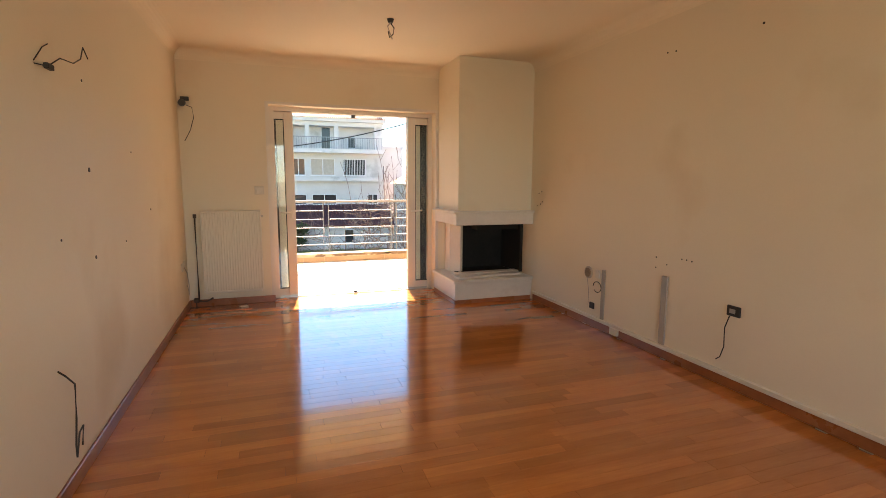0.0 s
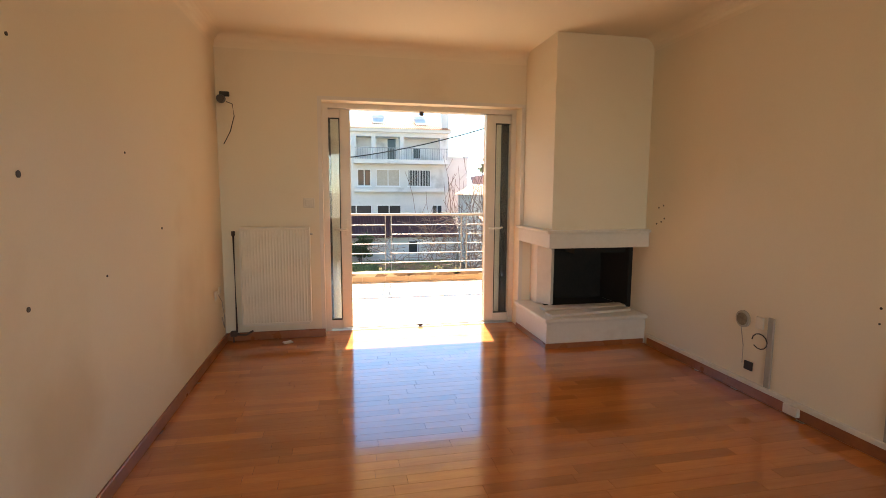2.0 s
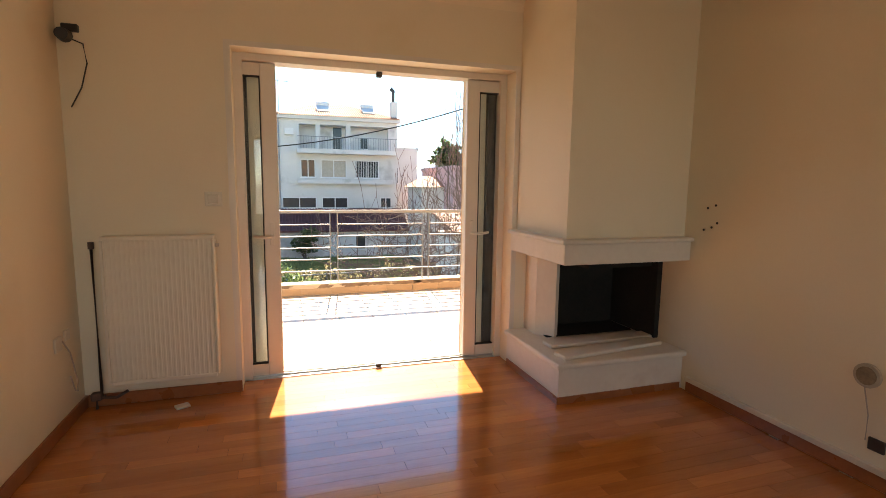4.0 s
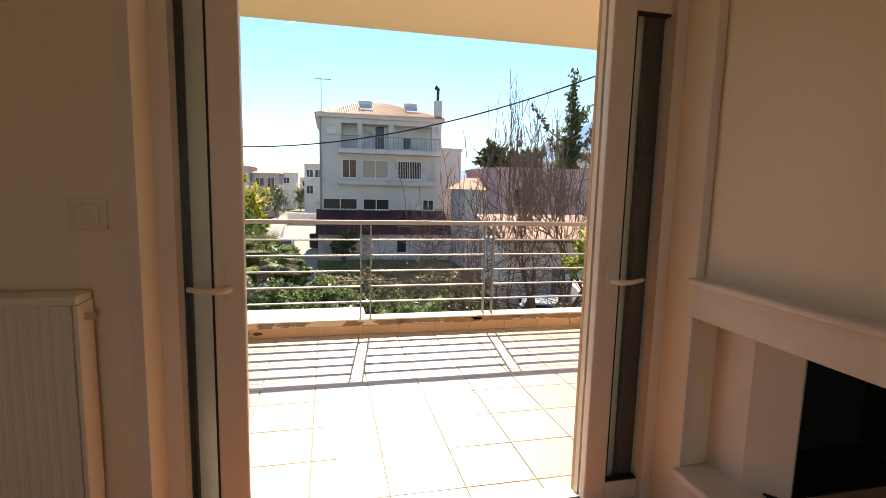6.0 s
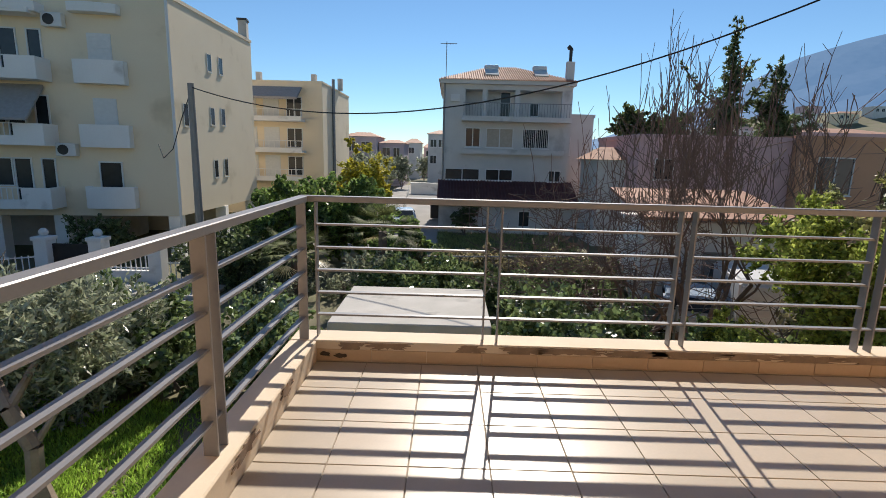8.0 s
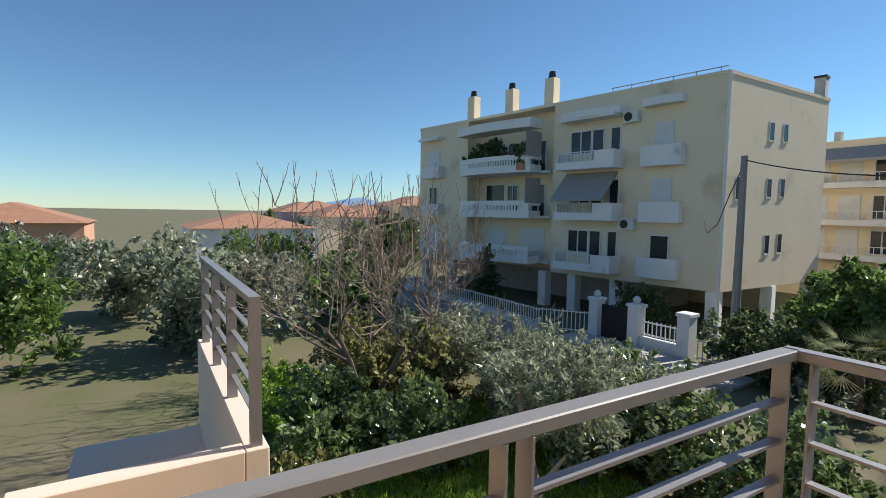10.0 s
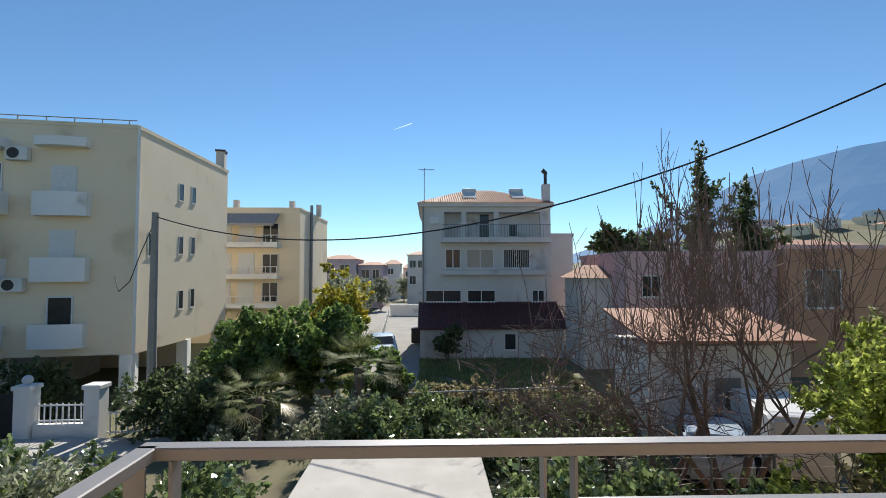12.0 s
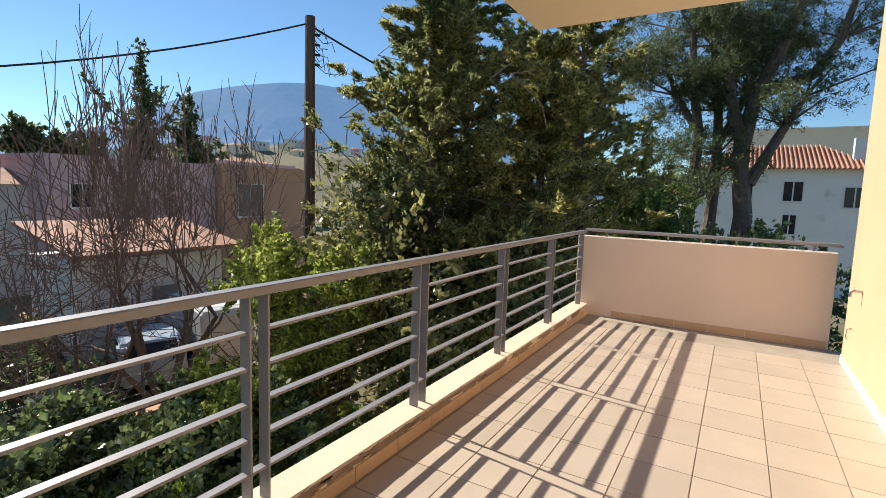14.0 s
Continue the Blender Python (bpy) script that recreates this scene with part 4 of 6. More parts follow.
for x0, x1, m in ((1.75, 2.75, M_WINDARK), (3.3, 5.2, M_BEIGEBL), (6.0, 7.85, M_WINDARK)):
    window(C, x0, x1, H + 1.9, H + 3.2, 0, -1, m)
part("window_bars", boxes(*[(6.05 + 0.14 * k, 6.08 + 0.14 * k, -0.12, -0.09, H + 1.9, H + 3.2) for k in range(13)]), M_SHUTTER, C)
for x0, x1 in ((0.3, 2.8), (3.35, 5.3), (8.1, 8.9)):
    window(C, x0, x1, H - 0.55, H + 0.2, 0, -1)
part("drain_pipe", cyl(bmesh.new(), (0.08, -0.06, H - 4.2), (0.08, -0.06, H + 6.4), 0.06, n=8), M_GREYM, C)
ac = part("air_conditioner", boxes((0.55, 1.2, -0.3, -0.01, H + 5.1, H + 5.6)), M_SHUTTER, C)
sh = thing("lean_to", (0.6, 46.9, ZG), "low white lean-to with a maroon corrugated roof", "shed")
part("wall", boxes((-0.1, 9.6, -2.9, -0.01, 0, H - 2.2)), M_OFFWHITE, sh)
rfm = part("roof", prism([(-3.3, H - 2.25), (-3.3, H - 2.15), (-0.01, H - 0.62), (-0.01, H - 0.75)], "x", -0.25, 9.8), M_ROOFD, sh)
for k in range(44):
    x = -0.2 + 9.95 * k / 43
    part("roof_ridge", tube([(x, -3.32, H - 2.14), (x, -0.03, H - 0.61)], 0.05, 5), M_ROOFD, rfm)
window(sh, 5.6, 6.3, H - 3.6, H - 2.6, -2.9, -1, mullions=0)

# ---- hills and distance ----
def ridge(name, pts, y0, label, depth=260.0, seed=3, m=None):
    """A hill as a rising sheet under a skyline of (x, z)."""
    bm = bmesh.new()
    rows = []
    nx, ny = 60, 10
    for j in range(ny + 1):
        row = []
        f = j / ny
        for i in range(nx + 1):
            x = pts[0][0] + (pts[-1][0] - pts[0][0]) * i / nx
            z = np.interp(x, [p[0] for p in pts], [p[1] for p in pts])
            h = (z - ZG) * f ** 0.8 + ZG
            h += noise.noise(Vector((x * 0.008, f * 4, seed))) * 16 * f * (1 - f) * 2.2
            row.append(bm.verts.new((x, y0 - depth * (1 - f), h)))
        rows.append(row)
    for a, b in zip(rows, rows[1:]):
        for i in range(nx):
            bm.faces.new((a[i], a[i + 1], b[i + 1], b[i]))
    return setting(name, bm, m or M_HILL, label, "hill")


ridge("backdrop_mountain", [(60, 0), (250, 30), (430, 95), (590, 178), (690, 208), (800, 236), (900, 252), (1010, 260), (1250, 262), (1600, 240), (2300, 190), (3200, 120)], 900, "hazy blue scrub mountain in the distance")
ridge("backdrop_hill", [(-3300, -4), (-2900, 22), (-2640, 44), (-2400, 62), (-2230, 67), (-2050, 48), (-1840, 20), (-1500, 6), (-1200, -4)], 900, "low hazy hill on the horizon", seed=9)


tr0, tr1 = Vector((-108, 1500, 432)), Vector((-52, 1500, 452))
setting("backdrop_contrail", tube([tr0.lerp(tr1, k / 8) for k in range(9)], [0.3, 0.5, 0.8, 1.0, 1.2, 1.4, 1.5, 1.6, 1.2], 6), M_TRAIL_GLOW, "thin white vapour trail in the sky", "vapour trail")


# ---- other houses ----
def plain_house(name, x0, x1, y0, y1, z1, wall_m, label, roof_m=None, rh=0.0, wins=(), pitch_over=0.3, base=-4.2):
    h_ = thing(name, (x0, y0, base), label, "house")
    w, d, t = x1 - x0, y1 - y0, z1 - base
    part("wall", boxes((0, w, 0, d, 0, t)), wall_m, h_)
    if roof_m and rh:
        bm = bmesh.new()
        o = pitch_over
        v = [bm.verts.new(p) for p in ((-o, -o, t), (w + o, -o, t), (w + o, d + o, t), (-o, d + o, t), (w * 0.3, d / 2, t + rh), (w * 0.7, d / 2, t + rh))]
        for f in ((0, 1, 5, 4), (1, 2, 5), (2, 3, 4, 5), (3, 0, 4), (3, 2, 1, 0)):
            bm.faces.new([v[k] for k in f])
        part("roof", bm, roof_m, h_)
    else:
        part("parapet", boxes((-0.08, w + 0.08, -0.08, d + 0.08, t, t + 0.25)), wall_m, h_)
    for a, b, za, zb in wins:
        window(h_, a, b, za - base, zb - base, 0, -1)
    return h_


plain_house("house", 12.0, 20.7, 38, 46, 2.45, M_PINK, "faded pink flat roofed house", wins=((1.0, 2.0, 0.2, 1.3),))
plain_house("house", 20.75, 28.4, 37.4, 46, 2.55, M_ORANGE, "orange rendered flat roofed house", wins=((1.1, 3.0, -0.4, 1.6),))
plain_house("house", 8.6, 12.6, 50, 58, 4.4, M_OFFWHITE, "grey white house behind the trees", wins=((1.0, 2.2, 1.5, 2.8),))
plain_house("house", 10.3, 12.5, 40, 44, 1.2, M_OFFWHITE, "small white house with a clay tiled roof", M_ROOFT, 0.8)
plain_house("house", -16.2, -10.6, 90, 100, 3.7, M_LILAC, "lilac rendered house down the street", M_ROOFT, 0.8, wins=((1, 2.2, 1.4, 2.8), (3.2, 4.6, 1.4, 2.8)))
plain_house("house", -10.5, -6.4, 92, 102, 2.8, M_LILAC, "low lilac wing of a house down the street", M_ROOFT, 0.6, wins=((0.6, 1.8, 0.6, 2.0), (2.4, 3.4, 0.6, 2.0)))
plain_house("house", -2.6, 3.0, 96, 106, 4.6, M_OFFWHITE, "white house at the end of the street", M_ROOFT, 0.8, wins=((0.4, 1.4, 2.4, 3.6), (0.4, 1.4, -0.4, 0.9), (1.8, 2.8, 2.4, 3.6)))
plain_house("house", -8.4, -5.2, 118, 126, 3.4, M_OFFWHITE, "pale house far down the street", M_ROOFT, 1.0, wins=((0.6, 1.8, 1.2, 2.4),))
plain_house("house", -5.0, -2.7, 128, 136, 2.6, M_PINK, "pale pink house far down the street", M_ROOFT, 1.0, wins=((0.6, 1.8, 0.6, 1.8),))
sf = thing("street_fence", (-2.75, 52.0, ZG + 0.03), "white metal fence along the middle of the side street", "fence", rz=93.4)
part("rail", boxes((0, 26, -0.02, 0.02, 0.95, 1.0)), M_SHUTTER, sf)
part("rail", boxes((0, 26, -0.02, 0.02, 0.12, 0.17)), M_SHUTTER, sf)
for k in range(66):
    part("picket", boxes((0.4 * k, 0.4 * k + 0.1, -0.015, 0.015, 0.0, 1.05)), M_SHUTTER, sf)
plain_house("house", -4.0, 2.0, 76.5, 77.0, -2.9, M_WHITE, "white garden wall across the street's end")
plain_house("house", 28.0, 40.0, 62, 72, 4.2, M_OFFWHITE, "pale flat roofed house far off", wins=((1, 2.4, 1.4, 2.8), (4, 5.4, 1.4, 2.8)))
plain_house("house", 42.0, 58.0, 70, 82, 4.6, M_ORANGE, "pale orange house far off", M_ROOFT, 1.2, wins=((1, 2.4, 1.4, 2.8), (6, 7.4, 1.4, 2.8)))
plain_house("house", 30.0, 40.0, 52, 60, 3.6, M_PINK, "pale pink house far off", wins=((1, 2.4, 0.8, 2.2), (4, 5.4, 0.8, 2.2)))
plain_house("house", -52, -40, 48, 60, 4.0, M_PINK, "distant house with a clay tiled roof", M_ROOFT, 1.8, wins=((2, 3.4, 0.8, 2.2), (6, 7.4, 0.8, 2.2)))
plain_house("house", -72, -56, 50, 62, 1.0, M_ORANGE, "distant low house with a clay tiled roof", M_ROOFT, 1.6)

ridge("backdrop_foothill", [(60, -4), (150, 18), (230, 34), (320, 41), (420, 42), (560, 34), (760, 20)], 380, "built up slope at the foot of the mountain", depth=200.0, seed=5, m=M_GROUND)
rt = random.Random(123)
for k in range(26):
    x, y = 150 + 14 * k + rt.uniform(-5, 5), 330 + rt.uniform(-30, 44)
    f_ = ((y - 180) / 200) ** 0.8
    zt = (np.interp(x, [60, 150, 230, 320, 420, 560, 760], [-4, 18, 34, 41, 42, 34, 20]) - ZG) * f_ + ZG
    w_, h_k = rt.uniform(8, 14), rt.uniform(5, 9)
    plain_house("house", x, x + w_, y, y + 9, zt + h_k, rt.choice((M_WHITE, M_OFFWHITE, M_YELLOW, M_PINK)), "pale distant house at the foot of the mountain", M_ROOFT if k % 3 == 0 else None, 1.5, wins=((1.5, 3.2, zt + h_k - 3, zt + h_k - 1.2), (5, 6.7, zt + h_k - 3, zt + h_k - 1.2)), base=zt - 3)
rh = thing("house", (40, 12.9, ZG), "white house with a clay tiled roof and dark windows", "house", rz=-90)
part("wall", boxes((0, 9.5, 0, 9, 0, 7.9)), M_WHITE, rh)
bm = bmesh.new()
v = [bm.verts.new(p) for p in ((-0.4, -0.5, 7.9), (9.9, -0.5, 7.9), (9.9, 9.5, 7.9), (-0.4, 9.5, 7.9), (2.5, 4.5, 9.7), (7.0, 4.5, 9.7))]
for f in ((0, 1, 5, 4), (1, 2, 5), (2, 3, 4, 5), (3, 0, 4), (3, 2, 1, 0)):
    bm.faces.new([v[k] for k in f])
rr_ = part("roof", bm, M_ROOFT, rh)
for k in range(38):
    x = 0.2 + 9.3 * k / 37
    s_ = min(1, (x + 0.4) / 2.9, (9.9 - x) / 2.9)
    part("roof_rib", tube([(x, -0.52, 7.93), (x, -0.5 + 5 * s_, 7.93 + 1.9 * s_)], 0.06, 5), M_ROOFT, rr_)
for a, b, za, zb in ((4.9, 5.9, 5.9, 7.1), (8.0, 9.0, 5.6, 6.8), (5.0, 5.7, 3.8, 5.0), (2.4, 3.2, 5.9, 7.0)):
    window(rh, a, b, za, zb, 0, -1)
part("chimney", boxes((8.4, 9.0, 1.2, 1.8, 7.9, 9.9)), M_WHITE, rh)
plain_house("house", 46, 54, 13.0, 18.0, 1.7, M_WHITE, "white house with a low clay tiled roof", M_ROOFT, 1.7)
plain_house("house", 60, 72, -2, 12, 8.5, M_YELLOW, "cream apartment house behind the pine trees", wins=((1, 2, 4, 5.5), (4, 5, 4, 5.5)))

shed = thing("shed", (8.6, 27.2, ZG), "low white shed with a faded red sheet roof", "shed")
part("wall", boxes((0, 5.0, 0.3, 3.4, 0, 3.2)), M_WHITE, shed)
part("roof", prism([(-0.3, 3.35), (-0.3, 3.45), (3.8, 4.25), (3.8, 4.15)], "x", -0.3, 5.5), M_ROOFT, shed)
part("door", boxes((2.3, 3.2, 0.26, 0.299, 0, 2.1)), M_GREYM, shed)

# ---- concrete gate canopy in the garden ----
cp = thing("gate_canopy", (0.5, 19.5, ZG), "weathered concrete canopy over a metal garden gate", "canopy")
part("slab", boxes((-1.62, 1.62, -1.35, 1.4, 1.97, 2.2), bevel=0.02), M_CONC, cp)
for x in (-1.3, 1.1):
    part("pillar", boxes((x, x + 0.22, -0.9, 0.9, 0, 1.969)), M_CONC, cp)
gt = part("gate", boxes((-1.05, 1.08, -0.9, -0.87, 1.75, 1.79)), M_GREYM, cp)
part("gate_rail", boxes((-1.05, 1.08, -0.9, -0.87, 0.2, 0.24)), M_GREYM, gt)
for k in range(16):
    part("gate_bar", boxes((-1.04 + 0.14 * k, -1.02 + 0.14 * k, -0.895, -0.875, 0.24, 1.75)), M_GREYM, gt)
gw = thing("garden_wall", (7.4, 21.0, ZG), "low ochre garden wall with a wire fence on it", "garden wall")
part("wall", boxes((-4.6, 4.0, -0.12, 0.12, 0, 0.75)), M_ORANGE, gw)
for k in range(7):
    part("post", cyl(bmesh.new(), (-4.4 + 1.35 * k, 0, 0.75), (-4.4 + 1.35 * k, 0, 1.9), 0.03, n=6), M_GREYM, gw)
for k in range(5):
    part("wire", boxes((-4.4, 3.7, -0.004, 0.004, 0.95 + 0.22 * k, 0.957 + 0.22 * k)), M_GREYM, gw)

# ---- street front of the apartment block ----
for i, (x, y, lamp_) in enumerate(((-14.77, 28.07, 1), (-12.73, 28.24, 1), (-10.45, 28.34, 0))):
    gp = thing("gate_post", (x, y, ZG), "white plastered gate post" + (" with a globe lamp" if lamp_ else ""), "gate post", group="gate posts")
    part("shaft", boxes((-0.26, 0.26, -0.26, 0.26, 0, 1.75)), M_WHITE, gp)
    part("cap", boxes((-0.32, 0.32, -0.32, 0.32, 1.75, 1.9), bevel=0.02), M_WHITE, gp)
    if lamp_:
        bm = bmesh.new()
        bmesh.ops.create_uvsphere(bm, u_segments=12, v_segments=8, radius=0.17, matrix=Matrix.Translation((0, 0, 2.06)))
        part("globe", bm, M_SHUTTER, gp, smooth=True)
gg = thing("metal_gate", (-13.75, 28.15, ZG), "dark brown sheet metal gate", "gate")
part("panel", boxes((-0.76, 0.76, -0.03, 0.03, 0.1, 1.5)), M_DARK, gg)
part("gate_frame", boxes((-0.78, -0.72, -0.05, 0.05, 0.05, 1.6), (0.72, 0.78, -0.05, 0.05, 0.05, 1.6), (-0.72, 0.72, -0.05, 0.05, 1.5, 1.6)), M_DARK, gg)


def picket(p0, p1, h0, h1, label, base=0.0):
    d = Vector((p1[0] - p0[0], p1[1] - p0[1], 0))
    n_ = d.length
    f = thing("picket_fence", (p0[0], p0[1], ZG), label, "fence", rz=math.degrees(math.atan2(d.y, d.x)))
    if base:
        part("base_wall", boxes((0, n_, -0.12, 0.12, 0, base)), M_WHITE, f)
    part("rail", boxes((0, n_, -0.02, 0.02, h1 - 0.1, h1 - 0.05)), M_WHITE, f)
    part("rail", boxes((0, n_, -0.02, 0.02, h0 + 0.08, h0 + 0.13)), M_WHITE, f)
    k = 0.1
    while k < n_:
        part("picket", boxes((k - 0.02, k + 0.02, -0.015, 0.015, h0, h1)), M_WHITE, f)
        k += 0.2
    return f


picket((-12.45, 28.25), (-10.75, 28.33), 0.55, 1.25, "white picket fence on a low white wall", 0.55)
picket((-15.05, 28.0), (-17.0, 26.6), 0.1, 1.15, "white picket fence beside the gate posts")
picket((-17.0, 26.6), (-32.0, 26.9), 0.35, 1.1, "long white picket fence on a low wall", 0.35)
picket((-10.1, 28.4), (-8.0, 28.5), 0.1, 0.95, "white picket fence beside the gate posts")

# ---- poles and cables ----
p1 = thing("utility_pole", (-9.6, 30.2, ZG), "slender concrete utility pole", "utility pole")
part("shaft", cyl(bmesh.new(), (0, 0, 0), (0, 0, 8.1), 0.19, 0.13, 8), M_POLEC, p1)
part("loop_wire", tube([(0.0, 0, 7.8), (-0.5, 0, 6.6), (-1.1, 0.3, 5.4), (-1.7, 0.6, 5.0), (-2.0, 0.8, 5.6)], 0.02, 5), M_WIRE, p1)
p2_ = thing("utility_pole", (11.05, 20.2, ZG), "dark weathered wooden utility pole with tangled wires", "utility pole")
part("shaft", cyl(bmesh.new(), (0, 0, 0), (0.02, 0, 10.02), 0.17, 0.125, 10), M_POLE, p2_)
rw = random.Random(8)
for k in range(9):
    z = 9.8 - 0.12 * k
    L_ = 0.35 + 0.55 * rw.random()
    part("loop_wire", tube([(0.1, -0.1, z), (L_ * 0.5, -0.15, z - 0.1 - 0.1 * rw.random()), (L_, -0.1, z - 0.15 + 0.3 * rw.random()), (L_ * 1.2, -0.1, z - 0.5 * rw.random())], 0.011, 4), M_WIRE, p2_)
for k in range(4):
    part("insulator", cyl(bmesh.new(), (0.12, -0.05, 9.6 - 0.25 * k), (0.3, -0.05, 9.62 - 0.25 * k), 0.035, n=6), M_DARK, p2_)
cb = thing("overhead_cable", (11.05, 20.2, 5.65), "black overhead cable slung between the poles", "cable")
P0, P1 = Vector((0, 0, 0)), Vector((-20.65, 10.0, -1.9))
part("cable", tube([P0.lerp(P1, k / 30) + Vector((0, 0, -4 * SAG * (k / 30) * (1 - k / 30))) for k in range(31)], 0.022, 5), M_WIRE, cb)
cb2 = thing("overhead_cable", (11.05, 20.2, 5.6), "black overhead cable running into the conifers", "cable")
P1 = Vector((9.0, -4.5, -2.6))
part("cable", tube([P0.lerp(P1, k / 12) + Vector((0, 0, -1.2 * (k / 12) * (1 - k / 12))) for k in range(13)], 0.028, 5), M_WIRE, cb2)


# ---- parked vehicles ----
def car(name, loc, rz, paint, label, van=False):
    c = thing(name, loc, label, "van" if van else "car", rz=rz)
    if van:
        prof = [(-2.2, 0.35), (-2.25, 0.9), (-2.15, 1.9), (-1.9, 2.0), (0.9, 2.0), (1.3, 1.9), (1.75, 1.15), (2.2, 0.95), (2.3, 0.4)]
        glass = [(1.02, 1.22), (1.05, 1.8), (1.32, 1.8), (1.62, 1.22)]
    else:
        prof = [(-1.95, 0.3), (-2.0, 0.75), (-1.9, 0.95), (-1.55, 1.38), (-1.0, 1.48), (0.1, 1.46), (0.5, 1.36), (1.1, 0.95), (1.85, 0.82), (2.0, 0.55), (1.95, 0.3)]
        glass = [(-1.5, 0.98), (-1.3, 1.34), (-0.95, 1.4), (0.1, 1.38), (0.42, 1.3), (0.9, 0.98)]
    bm = prism(prof, "y", -0.8, 0.8)
    bmesh.ops.bevel(bm, geom=list(bm.edges), offset=0.09, segments=3, affect='EDGES')
    part("body", bm, paint, c, smooth=False)
    part("side_glass", prism(glass, "y", -0.812, 0.812), M_WINDARK, c)
    if not van:
        part("windscreen", prism([(0.47, 1.375), (1.08, 0.985), (1.12, 0.99), (0.52, 1.40)], "y", -0.62, 0.62), M_WINDARK, c)
        part("rear_window", prism([(-1.62, 1.36), (-1.9, 1.0), (-1.94, 1.02), (-1.66, 1.38)], "y", -0.6, 0.6), M_WINDARK, c)
    for x in (-1.25, 1.25):
        for y in (-0.72, 0.72):
            w_ = part("wheel", cyl(bmesh.new(), (x, y - 0.1, 0.31), (x, y + 0.1, 0.31), 0.31, n=18), M_RUBBER, c)
            part("rim", cyl(bmesh.new(), (x, y - 0.105, 0.31), (x, y + 0.105, 0.31), 0.19, n=12), M_GREYM, w_)
    for y in (-0.6, 0.6):
        part("headlight", boxes((1.9, 2.01, y - 0.13, y + 0.13, 0.6, 0.75), bevel=0.02), M_SHUTTER, c)
    return c


car("car", (-2.1, 45.0, ZG + 0.03), -78, M_CAR, "pale blue hatchback parked on the side street")
car("car", (9.3, 25.2, ZG), 70, M_CAR, "pale blue car parked behind the bare tree")
car("van", (11.4, 25.4, ZG), 75, M_VAN, "white van parked behind the bare tree", True)
bn = thing("waste_bin", (0.2, 50.5, ZG + 0.03), "dark wheeled waste container", "waste container")
part("body", boxes((-0.5, 0.5, -0.4, 0.4, 0.15, 1.2), bevel=0.05), M_DARK, bn)
part("lid", boxes((-0.53, 0.53, -0.43, 0.43, 1.2, 1.3), bevel=0.03), M_DARK, bn)


# ---- trees and shrubs ----
def shrub(name, loc, blobs, n, size, m, seed, label, category="shrub", stems=3, trunk_r=0.06, **kw):
    s = thing(name, loc, label, category)
    r = random.Random(seed)
    segs = []
    for b in blobs[:max(stems, 1)]:
        grow(r, (b[0] * 0.15, b[1] * 0.15, 0), (b[0] * 0.4 + r.gauss(0, 0.1), b[1] * 0.4, max(0.4, b[2])), max(0.5, b[2] * 0.5), trunk_r, 2, segs, kids=2)
    limbs("trunk", M_BARK, segs, s)
    cloud("crown", m, blobs, n, size, seed, s, **kw)
    return s


def rblobs(seed, n, x0, x1, y0, y1, z0, z1, r0, r1):
    r = random.Random(seed)
    return [(r.uniform(x0, x1), r.uniform(y0, y1), r.uniform(z0, z1), *(r.uniform(r0, r1) for _ in range(3))) for _ in range(n)]


def tblobs(seed, n, rx, ry, z0, z1, r0, r1):
    """Clumps filling an egg shaped crown."""
    r = random.Random(seed)
    out = []
    while len(out) < n:
        a, b, c = (r.uniform(-1, 1) for _ in range(3))
        if a * a + b * b + c * c < 1:
            q = 1.0 - 0.35 * max(0, c)
            out.append((a * rx, b * ry, (z0 + z1) / 2 + c * (z1 - z0) / 2, *(r.uniform(r0, r1) * q for _ in range(3))))
    return out


# hedges under the balcony, on both sides of the canopy
shrub("hedge", (4.6, 18.2, ZG), rblobs(1, 26, -2.1, 2.9, -1.2, 1.2, 0.6, 1.95, 0.5, 0.8), 32000, 0.065, L_HEDGE, 1, "glossy dark green ivy hedge", "hedge", aspect=0.7)
shrub("hedge", (-4.6, 19.4, ZG), rblobs(2, 36, -5.0, 2.5, -0.8, 1.1, 0.4, 1.5, 0.5, 0.8), 40000, 0.07, L_HEDGE, 2, "glossy dark green ivy hedge", "hedge", aspect=0.7)
shrub("olive_bush", (-9.4, 19.0, ZG), rblobs(3, 40, -5.2, 4.4, -1.3, 1.0, 0.6, 1.75, 0.55, 0.9), 62000, 0.085, L_OLIVE, 3, "large silvery green olive bush", "bush", aspect=0.3)
shrub("bush", (-13.4, 16.8, ZG), rblobs(4, 14, -2.2, 2.2, -1.4, 1.4, 0.4, 1.7, 0.6, 0.9), 18000, 0.085, L_SCRUB, 4, "brownish half dry bush", "bush")
shrub("bush", (-12.0, 13.2, ZG), rblobs(14, 10, -2.2, 2.2, -0.8, 0.8, 0.2, 0.8, 0.5, 0.7), 9000, 0.07, L_GRASS, 14, "low bright green bush", "bush")
shrub("bush", (-8.9, 14.0, ZG), rblobs(161, 20, -2.2, 1.2, -1.6, 1.8, 0.1, 1.0, 0.4, 0.75), 20000, 0.075, L_HEDGE, 161, "dark ivy covered bush under the neighbouring balcony", "bush", aspect=0.6)
shrub("bush", (-7.4, 12.3, ZG), rblobs(162, 9, -1.2, 0.8, -0.8, 0.8, 0.1, 0.5, 0.3, 0.5), 6000, 0.07, L_SCRUB, 162, "low brownish weeds in the garden", "bush")
shrub("hedge", (3.8, 29.6, ZG), rblobs(5, 30, -5.2, 6.5, 0.1, 1.2, 0.3, 0.85, 0.4, 0.6), 22000, 0.085, L_DRY, 5, "overgrown browning hedge along the wire fence", "hedge")
